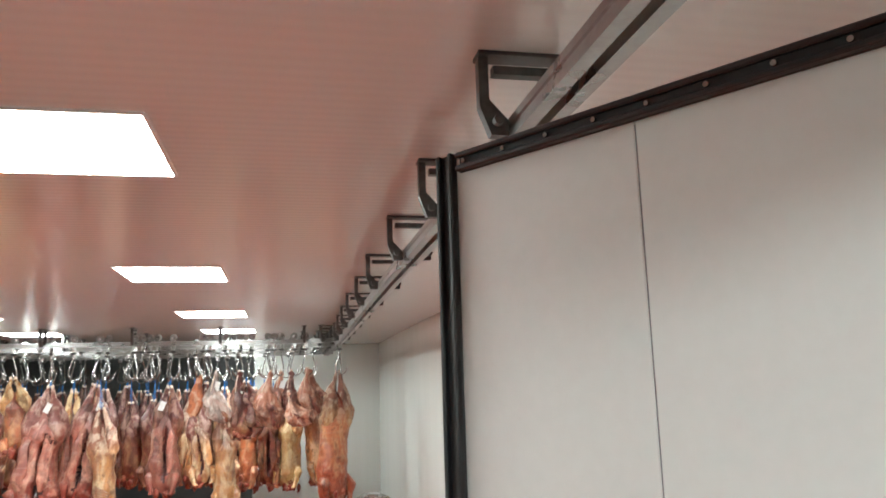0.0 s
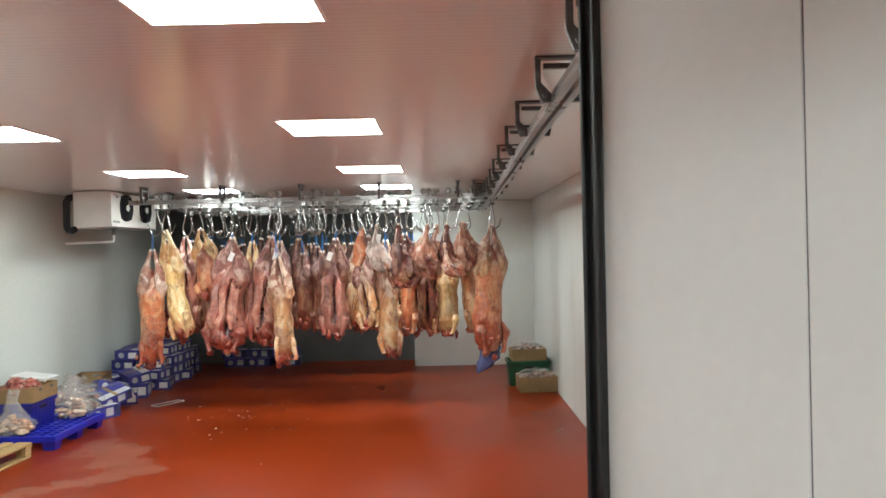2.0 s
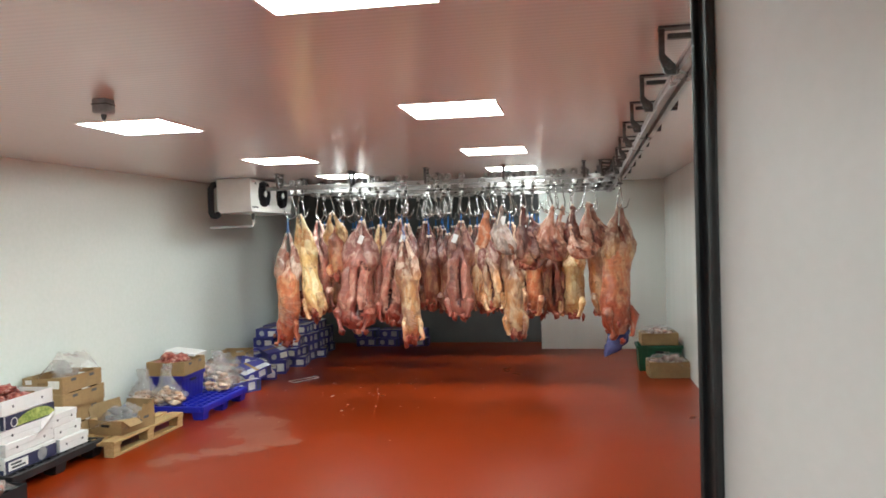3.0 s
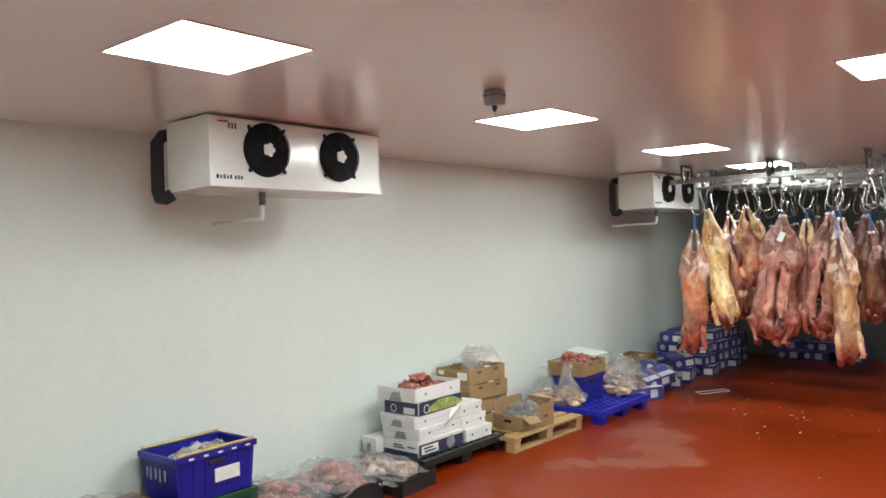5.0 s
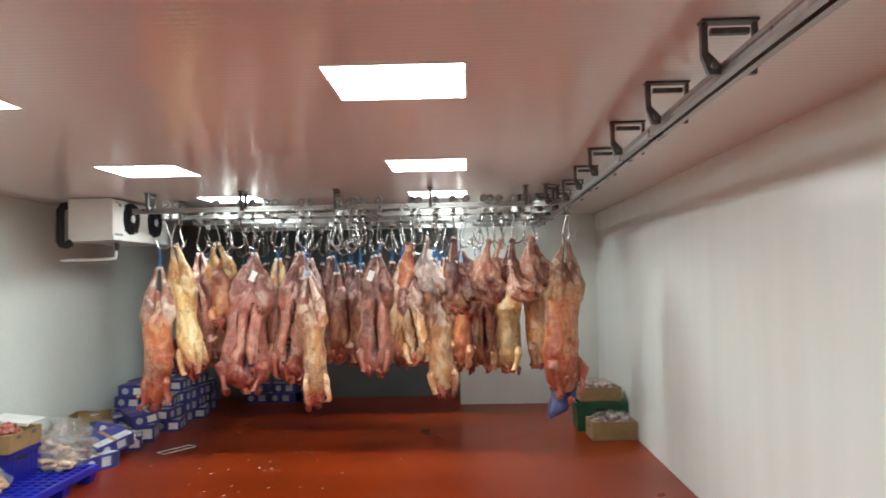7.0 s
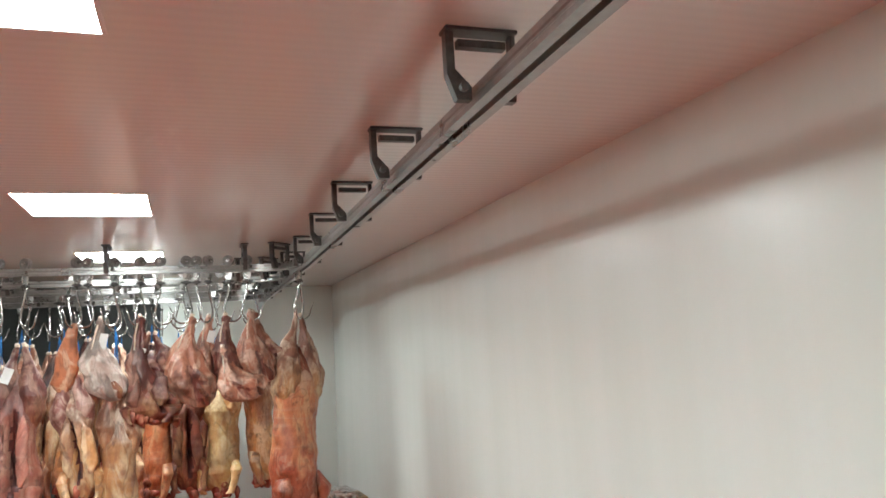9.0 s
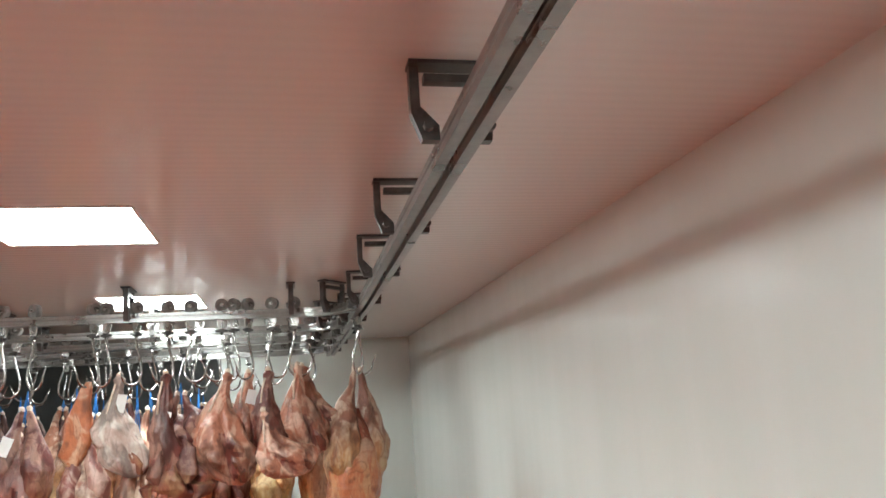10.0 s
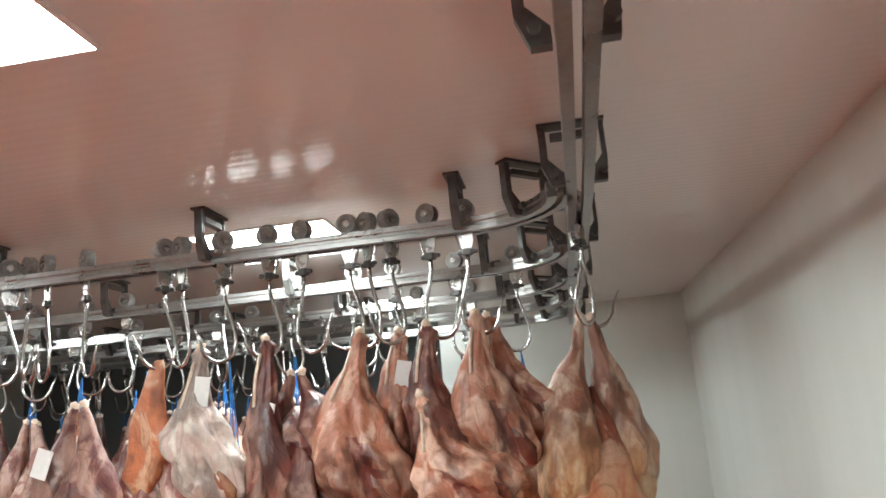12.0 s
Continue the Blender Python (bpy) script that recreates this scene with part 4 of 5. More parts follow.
# fourth row, added to keep light off the far wall; dark meat for shade
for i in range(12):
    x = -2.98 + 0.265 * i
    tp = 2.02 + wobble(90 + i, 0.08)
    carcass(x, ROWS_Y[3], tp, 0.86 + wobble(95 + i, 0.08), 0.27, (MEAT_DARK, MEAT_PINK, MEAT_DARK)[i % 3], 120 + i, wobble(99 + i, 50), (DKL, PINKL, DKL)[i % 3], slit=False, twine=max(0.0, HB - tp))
    copy_thing(hook0, pose(x, ROWS_Y[3], ZR1, 0, 0, 37 * i))

# fifth row, added to keep light off the floor and wall behind
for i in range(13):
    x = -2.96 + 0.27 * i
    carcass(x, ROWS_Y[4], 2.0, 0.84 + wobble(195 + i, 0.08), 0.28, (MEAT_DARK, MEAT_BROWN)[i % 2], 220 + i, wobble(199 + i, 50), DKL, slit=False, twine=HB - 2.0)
    copy_thing(hook0, pose(x, ROWS_Y[4], ZR1, 0, 0, 41 * i))

# leg joints and cuts in the first row
haunch(-0.28, y1 - 0.03, 2.17, 0.50, 0.26, JOINT_PALE, 81, 0, 0, "white-membraned leg joint hanging from a hook", tag=True)
haunch(-0.03, y1 - 0.05, 2.17, 0.56, 0.19, JOINT_DARK, 82, 0, 0, "mottled dark leg joint hanging from a hook")
haunch(0.30, y1 - 0.06, 2.16, 0.56, 0.33, MEAT_BROWN, 83, -8, 6, "large brown-pink leg joint hanging from a hook")
haunch(0.415, y1 + 0.03, 2.16, 0.42, 0.20, MEAT_BROWN, 84, 0, 2, "brown leg joint with a paper tag", tag=True)
haunch(0.53, y1 - 0.04, 2.16, 0.44, 0.21, JOINT_DARK, 85, 0, 0, "dark brown leg joint hanging from a hook")
haunch(0.70, y1 - 0.05, 2.18, 0.46, 0.23, MEAT_BROWN, 86, 10, -3, "brown-pink leg joint hanging from a hook")
haunch(0.74, y1 + 0.06, 2.18, 0.40, 0.20, MEAT_BROWN, 87, 0, -16, "dark leg joint hanging behind another")
haunch(0.52, y1 - 0.1, 1.93, 0.36, 0.27, MEAT_BROWN, 88, 0, -20, "brown-pink leg joint tied below the others")
fl = thing("flank_cut", "thin orange flank cut hanging from a hook", "meat joint", pose(-0.45, y1 - 0.02, 2.16))
part("cut", flesh([(0.01, 0, 0.03, 0.014, 0.01), (0.0, 0, 0.0, 0.03, 0.012), (-0.02, 0, -0.12, 0.055, 0.016), (-0.04, 0, -0.26, 0.075, 0.02), (-0.06, 0, -0.36, 0.07, 0.022), (-0.06, 0, -0.42, 0.03, 0.012)], 91, 14, 0.25), [JOINT_ORANGE, CUT], fl, smooth=True)

# blue bag slung round the foot of the large carcass
bag = thing("blue_bag", "translucent blue plastic bag hanging under the large carcass", "bag", pose(1.01, y1 + 0.1, 0.46))
part("film", flesh([(0.05, 0.1, 0.34, 0.08, 0.06), (0.03, 0.1, 0.27, 0.13, 0.09), (-0.01, 0.06, 0.16, 0.14, 0.07), (-0.07, 0.02, 0.07, 0.09, 0.045), (-0.15, 0, 0.0, 0.015, 0.015)], 95, 18, 0.3, fine=0.15), FILM_BLUE, bag, smooth=True)


# goods along the left wall ------------------------------------------------
def wooden_pallet(m):
    t = thing("wooden_pallet", "bare pale wooden pallet lying on the floor", "pallet", m)
    L, W = 1.16, 0.8                       # along y, along x
    for k in range(5):
        w = 0.145 if k in (0, 2, 4) else 0.1
        x = [-0.3275, -0.165, 0.0, 0.165, 0.3275][k]
        part("board", B(x - w / 2, x + w / 2, -L / 2 + wobble(k, 0.005), L / 2 + wobble(k + 9, 0.005), 0.122, 0.144, 0.003), WOOD, t)
    for y in (-L / 2 + 0.05, 0, L / 2 - 0.05):
        part("stringer", B(-W / 2, W / 2, y - 0.05, y + 0.05, 0.1, 0.1215, 0.003), WOOD, t)
        for x in (-0.34, 0, 0.34):
            part("block", B(x - 0.05, x + 0.05, y - 0.049, y + 0.049, 0.022, 0.0995, 0.003), WOOD, t)
    for x in (-0.34, 0, 0.34):
        part("runner", B(x - 0.05, x + 0.05, -L / 2, L / 2, 0.0, 0.0215, 0.003), WOOD, t)
    return t


def plastic_pallet(m, L, W, material, label):
    t = thing("plastic_pallet", label, "pallet", m)
    nx, ny = 9, 11
    for i in range(nx + 1):
        x = -W / 2 + W * i / nx
        a = 0.02 if i in (0, nx, nx // 2) else 0.013
        part("slat", B(x - a, x + a, -L / 2, L / 2, 0.118, 0.1465), material, t)
    for j in range(ny + 1):
        y = -L / 2 + L * j / ny
        a = 0.02 if j in (0, ny, ny // 2) else 0.013
        part("cross_slat", B(-W / 2, W / 2, y - a, y + a, 0.119, 0.1485), material, t)
    rim = bmesh.new()
    for s in (-1, 1):
        box(rim, s * W / 2 - 0.022, s * W / 2 + 0.022, -L / 2 - 0.022, L / 2 + 0.022, 0.085, 0.15, 0.006)
        box(rim, -W / 2 + 0.023, W / 2 - 0.023, s * L / 2 - 0.022, s * L / 2 + 0.022, 0.085, 0.15, 0.006)
    part("rim", rim, material, t)
    for x in (-1, 0, 1):
        for y in (-1, 0, 1):
            f = bmesh.new()
            cx, cy = x * (W / 2 - 0.06), y * (L / 2 - 0.07)
            rings(f, [[(cx - a, cy - a, z), (cx + a, cy - a, z), (cx + a, cy + a, z), (cx - a, cy + a, z)] for a, z in ((0.052, 0.0), (0.056, 0.01), (0.075, 0.117))])
            part("foot", f, material, t)
    return t


def tray_walls(L, W, H, th=0.005, slot=True):
    """An open tray, L along y, W along x, with a hand slot in each end."""
    bm = bmesh.new()
    box(bm, -W / 2, W / 2, -L / 2, L / 2, 0, th)
    for s in (-1, 1):
        box(bm, s * W / 2 - th / 2, s * W / 2 + th / 2, -L / 2 + th, L / 2 - th, 0.001, H)
        y0, y1 = s * L / 2 - th / 2, s * L / 2 + th / 2
        if slot:
            a, z0, z1 = min(0.05, W * 0.16), H * 0.52, H * 0.72
            box(bm, -W / 2, -a, y0, y1, 0.001, H)
            box(bm, a, W / 2, y0, y1, 0.001, H)
            box(bm, -a, a, y0, y1, 0.001, z0)
            box(bm, -a, a, y0, y1, z1, H)
        else:
            box(bm, -W / 2, W / 2, y0, y1, 0.001, H)
    return bm


def brown_tray(m, L, W, H, label, flap=False, labels=False):
    t = thing("cardboard_tray", label, "box", m, "cardboard trays")
    part("tray", tray_walls(L, W, H), CARD, t)
    for sx in (-1, 1):
        for sy in (-1, 1):
            part("corner_tab", prism(bmesh.new(), [(sx * W / 2, sy * L / 2), (sx * (W / 2 - 0.1), sy * L / 2), (sx * W / 2, sy * (L / 2 - 0.1))], H, H + 0.004, "z"), CARD, t)
    # dark hand slots in the long sides
    for y in (-L * 0.22, L * 0.24):
        part("slot", B(W / 2 + 0.0024, W / 2 + 0.0036, y - 0.035, y + 0.035, H * 0.68, H * 0.86), PRINT_DARK, t, "dark hand slot")
    if labels:
        part("label", B(-W * 0.42, -W * 0.26, -L / 2 - 0.004, -L / 2 - 0.0026, H * 0.62, H * 0.9), PAPER, t, "white paper label")
        part("label", B(W * 0.16, W * 0.44, -L / 2 - 0.004, -L / 2 - 0.0026, H * 0.35, H * 0.85), PAPER, t, "white paper label")
    if flap:
        part("flap", B(-0.002, 0.002, -L / 2 + 0.02, L / 2 - 0.02, 0.0, 0.13, 0, pose(-W / 2, 0, H, 0, -14, 0)), CARD_IN, t, "cardboard flap standing up")
        part("flap", B(-0.002, 0.002, -L / 2 + 0.02, -L * 0.08, 0.0, 0.1, 0, pose(W / 2, 0, H, 0, 118, 0)), CARD, t, "torn cardboard flap hanging out")
        torn = [(L * 0.5, 0.0), (-L * 0.04, 0.0), (L * 0.04, 0.05), (L * 0.1, 0.035), (L * 0.16, 0.1), (L * 0.3, 0.085), (L * 0.5, 0.13)]
        part("flap", prism(bmesh.new(), torn, W / 2 - 0.002, W / 2 + 0.002, "x", Matrix.Translation((0, 0, H))), CARD, t, "torn cardboard flap standing up")
        part("flap", B(-W / 2 + 0.02, W / 2 - 0.02, -0.002, 0.002, 0.0, 0.11, 0, pose(0, L / 2, H, -12, 0, 0)), CARD_IN, t, "cardboard flap standing up")
    return t


def white_carton(m, L, W, H, style, label):
    """A white produce carton; style picks the print."""
    t = thing("produce_carton", label, "box", m, "produce cartons")
    if style == "open":
        part("tray", tray_walls(L, W, H, 0.006), CARD_WHITE, t)
    else:
        part("body", B(-W / 2, W / 2, -L / 2, L / 2, 0, H - 0.004, 0.003), CARD_WHITE, t)
        if style == "plain":
            part("lid", B(-W / 2 - 0.004, W / 2 + 0.004, -L / 2 - 0.004, L / 2 + 0.004, H - 0.05, H, 0.003), CARD_WHITE, t)
    F = W / 2 + 0.0045
    N = -L / 2 - 0.0045
    if style in ("open", "plain"):
        for y in (-L * 0.28, L * 0.28):
            part("vent_hole", disc(bmesh.new(), (F - 0.001, y, H * 0.5), 0.011, (1, 0, 0), 0.002, 12), PRINT_DARK, t, "round vent hole")
        part("print", prism(bmesh.new(), [(-W * 0.18, 0.004), (W * 0.16, 0.004), (W * 0.11, H * 0.62), (-W * 0.1, H * 0.62)], N - 0.001, N + 0.001), PRINT_GREY, t, "grey printed trapezoid")
    if style == "green":
        part("print", B(F - 0.001, F + 0.001, -L * 0.49, L * 0.49, 0.006, H - 0.008), PRINT_NAVY, t, "navy printed band")
        part("print", B(-W * 0.49, W * 0.49, N - 0.001, N + 0.001, 0.006, H - 0.008), PRINT_NAVY, t, "navy printed band")
        leaf_shape = [(L * (0.0 + 0.44 * math.cos(a) * 0.9) + L * 0.1, H * (0.12 + 0.78 * max(0.0, math.sin(a)))) for a in (math.pi * i / 14 for i in range(15))]
        part("print", prism(bmesh.new(), leaf_shape, F + 0.001, F + 0.002, "x"), PRINT_GREEN, t, "green leaf picture")
        for y, c in ((-L * 0.33, F + 0.001),):
            part("print", torus(bmesh.new(), (c, y, H * 0.42), 0.034, 0.004, (1, 0, 0), 20, 4), PAPER, t, "white printed ring")
        part("print", torus(bmesh.new(), (-W * 0.22, N - 0.001, H * 0.42), 0.03, 0.004, (0, 1, 0), 20, 4), PAPER, t, "white printed ring")
        part("print", B(W * 0.08, W * 0.4, N - 0.002, N - 0.001, 0.012, H * 0.55), PAPER, t, "white printed panel")
    if style == "base":
        part("print", B(F - 0.001, F + 0.001, -L * 0.49, L * 0.49, 0.004, H - 0.03), PRINT_NAVY, t, "navy printed band")
        part("print", B(-W * 0.49, W * 0.49, N - 0.001, N + 0.001, 0.004, H * 0.28), PRINT_NAVY, t, "navy printed band")
        part("print", B(F + 0.001, F + 0.002, -L * 0.44, -L * 0.08, 0.02, H * 0.66), PAPER, t, "white printed panel")
        part("print", disc(bmesh.new(), (F + 0.001, L * 0.2, H * 0.45), H * 0.4, (1, 0, 0), 0.0015, 22), PRINT_GREY, t, "grey round picture")
        bars = bmesh.new()
        for i, (a, b, z) in enumerate(((-0.40, -0.2, 0.5), (-0.38, -0.13, 0.3))):
            box(bars, F + 0.002, F + 0.003, a * L, b * L, z * H - 0.008, z * H + 0.008)
        part("print", bars, PRINT_DARK, t, "two bars of dark lettering")
        b2 = bmesh.new()
        for a, b, z in ((-0.2, 0.06, 0.62), (-0.2, 0.12, 0.48), (0.2, 0.42, 0.58)):
            box(b2, a * W, b * W, N - 0.002, N - 0.001, z * H - 0.006, z * H + 0.006)
        part("print", b2, PRINT_DARK, t, "small dark lettering")
    return t


def blue_carton(m, L=0.4, W=0.3, H=0.14):
    t = thing("printed_carton", "blue and white printed meat carton, closed", "box", m, "printed cartons")
    part("body", B(-W / 2, W / 2, -L / 2, L / 2, 0, H, 0.003), PRINT_BLUE, t)
    F, N = W / 2, -L / 2
    part("print", disc(bmesh.new(), (F, -L * 0.26, H * 0.5), H * 0.3, (1, 0, 0), 0.001, 18), CARD_SHADED, t, "white printed disc")
    part("print", B(F, F + 0.0015, L * 0.02, L * 0.26, H * 0.2, H * 0.82), CARD_SHADED, t, "white paper label")
    part("print", B(F, F + 0.0015, L * 0.33, L * 0.46, H * 0.1, H * 0.9), PRINT_NAVY, t, "navy printed band")
    part("print", disc(bmesh.new(), (-W * 0.22, N, H * 0.5), H * 0.28, (0, -1, 0), 0.001, 18), CARD_SHADED, t, "white printed disc")
    part("print", B(W * 0.08, W * 0.42, N - 0.0015, N, H * 0.2, H * 0.75), PAPER, t, "white paper label")
    part("print", B(W * 0.14, W * 0.48, -L * 0.48, L * 0.48, H, H + 0.001), CARD_SHADED, t, "white printed panel")
    part("tape", B(-W / 2 - 0.0005, W / 2 + 0.0005, -0.02, 0.02, H + 0.0012, H + 0.0022), CARD, t, "brown tape")
    return t


def crate(m, L, W, H, material, label, bars=False, tag=False):
    """A tapered stacking crate, L along x, W along y, with a rim, ribs and hand holes."""
    t = thing("plastic_crate", label, "crate", m)
    k, th = 0.93, 0.012
    lo, hi = (L / 2 * k, W / 2 * k), (L / 2, W / 2)

    def rect(h, z, g=0.0):
        return [(-h[0] + g, -h[1] + g, z), (h[0] - g, -h[1] + g, z), (h[0] - g, h[1] - g, z), (-h[0] + g, h[1] - g, z)]
    bm = rings(bmesh.new(), [rect(lo, 0), rect(hi, H), rect(hi, H, th), rect(lo, 0.01, th)])
    part("shell", bm, material, t)
    rim = bmesh.new()
    for s in (-1, 1):
        box(rim, -L / 2 - 0.014, L / 2 + 0.014, s * (W / 2 + 0.006) - 0.009, s * (W / 2 + 0.006) + 0.009, H - 0.035, H + 0.004, 0.003)
        box(rim, s * (L / 2 + 0.006) - 0.009, s * (L / 2 + 0.006) + 0.009, -W / 2 + 0.004, W / 2 - 0.004, H - 0.035, H + 0.004, 0.003)
    part("rim", rim, material, t)
    slope = math.degrees(math.atan((1 - k) * W / 2 / H))
    for i in range(7):
        for s in (-1, 1):
            x = (-0.42 + 0.14 * i) * L
            part("rib", B(x - 0.004, x + 0.004, -0.004, 0.006, 0.03, H - 0.045, 0.001, Matrix.Translation((0, s * W / 2 * k, 0)) @ Matrix.Rotation(math.radians(-slope * s), 4, "X")), material, t)
    for s in (-1, 1):
        part("hand_hole", B(-0.06, 0.06, s * (W / 2 * 0.988) - 0.006, s * (W / 2 * 0.988) + 0.006, H * 0.7, H * 0.8, 0.002), BLACK_PLASTIC, t, "hand hole")
    if tag:
        for i, y in enumerate((-0.2, -0.06, 0.06, 0.2, 0.3)):
            part("vent_slot", B(-L / 2 * 0.985 - 0.006, -L / 2 * 0.985 - 0.001, y * W, y * W + 0.012, H * 0.5 - 0.01 * (i % 2), H * 0.72), GREYBOX, t, "pale vent slot")
        for i in range(5):
            x = (-0.36 + 0.18 * i) * L
            part("rim_slot", B(x, x + 0.035, -W / 2 - 0.0165, -W / 2 - 0.0145, H - 0.025, H - 0.012), NYLON_WHITE, t, "pale slot in the rim")
        part("label", B(-0.02, 0.17, -W / 2 * 0.965 - 0.014, -W / 2 * 0.965 - 0.006, H * 0.32, H * 0.6), PAPER, t, "cream paper label")
    if bars:
        for s in (-1, 1):
            part("swing_bar", T([(-L / 2 + 0.01, s * (W / 2 + 0.002), H + 0.014), (L / 2 - 0.01, s * (W / 2 + 0.002), H + 0.014)], 0.011, 8), BRASS, t, "brass-coloured swing bar")
    return t


def heap(name, label, category, x, y, z, w, l, h, material, seed, count, film=None, size=0.05):
    """Uneven pieces heaped in an oval, some under loose film."""
    t = thing(name, label, category, pose(x, y, z))
    r = random.Random(seed)
    for i in range(count):
        a, q = r.uniform(0, 6.283), math.sqrt(r.random())
        px, py = math.cos(a) * q * w / 2 * 0.85, math.sin(a) * q * l / 2 * 0.85
        s = size * r.uniform(0.7, 1.3)
        pz = max(s * 0.5, h * (1 - q * q) * r.uniform(0.4, 1.0))
        part("piece", lump(bmesh.new(), (px, py, pz), s * r.uniform(0.8, 1.5), s * r.uniform(0.8, 1.5), s * 0.7, seed + i, 0.9), material, t, smooth=True)
    if film:
        bm = bmesh.new()
        nx, ny = 26, 30
        o = Vector((seed * 1.1, seed * 2.2, 0))
        grid = []
        for i in range(nx + 1):
            row = []
            for j in range(ny + 1):
                u, v = 2 * i / nx - 1, 2 * j / ny - 1
                e = min(1.0, max(0.0, 1.25 - (u * u + v * v) * 0.85))
                k = noise.noise(Vector((u * 2.2, v * 2.6, 0)) + o) * 0.5 + noise.noise(Vector((u * 6, v * 7, 3)) + o) * 0.28
                row.append(bm.verts.new((u * w * 0.56 * (1 + 0.12 * k), v * l * 0.56 * (1 + 0.1 * k), max(0.004, (h + 0.06) * e * (0.75 + 0.45 * k) + 0.02 * abs(k)))))
            grid.append(row)
        for i in range(nx):
            for j in range(ny):
                bm.faces.new((grid[i][j], grid[i + 1][j], grid[i + 1][j + 1], grid[i][j + 1]))
        part("film", bm, film, t, "crumpled clear plastic film", smooth=True)
    return t


def plastic_bag(x, y, z, w, h, seed, label):
    """A tied clear bag of poultry pieces: pieces within a slumped film."""
    t = thing("plastic_bag", label, "bag", pose(x, y, z), "bags of poultry")
    r = random.Random(seed)
    for i in range(46):
        a, q = r.uniform(0, 6.283), 0.44 * math.sqrt(r.random())
        k = r.uniform(0.6, 1.15)
        part("piece", lump(bmesh.new(), (math.cos(a) * q * w, math.sin(a) * q * w, 0.025 + r.uniform(0, 0.46) * h * (1 - 1.6 * q)), 0.046 * k, 0.034 * k, 0.026 * k, seed + i, 0.7, 2), (CHICKEN, CHICKEN_PALE)[i % 2], t, smooth=True)
    part("film", flesh([(0, 0, 0.003, w * 0.42, w * 0.4), (0, 0, 0.04, w * 0.52, w * 0.49), (0, 0, h * 0.3, w * 0.46, w * 0.42), (-0.01, 0, h * 0.55, w * 0.3, w * 0.27),
                        (-0.02, 0.0, h * 0.78, w * 0.17, w * 0.13), (-0.03, 0.01, h * 1.05, w * 0.2, w * 0.1)], seed, 26, 0.4, fine=0.25), FILM_CRISP, t, smooth=True)
    return t


# near the doorway: film-wrapped trays and crates
crate(pose(-4.14, 3.512, 0.0, 0, 0, 90), 0.6, 0.4, 0.3, GREEN_PLASTIC, "dark green plastic crate standing on the floor by the wall")
crate(pose(-4.14, 3.512, 0.305, 0, 0, 92), 0.6, 0.4, 0.31, BLUE_PLASTIC, "blue plastic crate with brass swing bars stacked on a green crate", bars=True, tag=True)
heap("wrapped_goods", "crumpled milky plastic bags lying in the blue crate", "bag", -4.14, 3.512, 0.46, 0.3, 0.46, 0.12, FILM_MILKY, 201, 12, FILM_LOOSE, 0.07)
heap("wrapped_goods", "yellowish wrapped pieces in the blue crate", "bag", -4.1, 3.592, 0.53, 0.2, 0.22, 0.06, MEAT_YELLOW, 204, 5, FILM_CRISP, 0.05)
brown_tray(pose(-4.11, 2.88, 0.0, 0, 0, 4), 0.56, 0.42, 0.36, "brown cardboard box standing open by the wall", flap=False)
heap("wrapped_goods", "crumpled clear plastic heaped on the brown box", "bag", -4.13, 2.819, 0.33, 0.44, 0.52, 0.08, FILM_MILKY, 202, 7, FILM, 0.06)
brown_tray(pose(-4.13, 2.268, 0.0, 0, 0, -3), 0.5, 0.42, 0.3, "brown cardboard box filled with wrapped goods")
heap("wrapped_goods", "crumpled clear plastic heaped on the box", "bag", -4.13, 2.268, 0.28, 0.44, 0.5, 0.1, MEAT_PALE, 203, 8, FILM, 0.06)
for i, (y, a) in enumerate(((4.06, 2), (4.57, -2))):
    bt = thing("meat_tray", "shallow black tray of wrapped meat on the floor", "tray", pose(-4.01, y, 0.0, 0, 0, a), "meat trays")
    part("tray", tray_walls(0.44, 0.62, 0.14, 0.008, False), BLACK_PLASTIC, bt)
    heap("wrapped_meat", "red meat cuts under crumpled clear film", "meat", -4.01, y, 0.1, 0.6, 0.46, 0.16, MINCE, 210 + i, 34, FILM_LOOSE, 0.05)
bt = thing("meat_tray", "shallow black tray of wrapped meat on the floor", "tray", pose(-3.91, 5.052, 0.0, 0, 0, 3), "meat trays")
part("tray", tray_walls(0.42, 0.66, 0.12, 0.008, False), BLACK_PLASTIC, bt)
heap("wrapped_meat", "pale meat under a sheet of crumpled clear film", "meat", -3.93, 5.032, 0.09, 0.62, 0.42, 0.1, MEAT_PALE, 215, 16, FILM_LOOSE, 0.06)

# black pallet with white cartons
plastic_pallet(pose(-4.06, 5.879, 0.0), 1.12, 0.62, BLACK_PLASTIC, "black plastic pallet lying on the floor")
Lc, Wc, xc, yc = 0.58, 0.4, -4.01, 5.62
white_carton(pose(xc, yc, 0.151, 0, 0, -1), Lc, Wc, 0.135, "base", "white and navy printed produce carton on a black pallet")
white_carton(pose(xc - 0.01, yc, 0.287, 0, 0, 2), Lc, Wc, 0.1, "plain", "plain white produce carton in a stack")
white_carton(pose(xc - 0.01, yc - 0.02, 0.388, 0, 0, -2), Lc, Wc, 0.1, "plain", "plain white produce carton in a stack")
white_carton(pose(xc, yc + 0.01, 0.489, 0, 0, 1), Lc, Wc - 0.02, 0.12, "green", "navy produce carton with a green leaf picture")
white_carton(pose(xc - 0.01, yc - 0.03, 0.61, 0, 0, 1), Lc + 0.02, Wc + 0.02, 0.115, "open", "open white produce carton holding red meat")
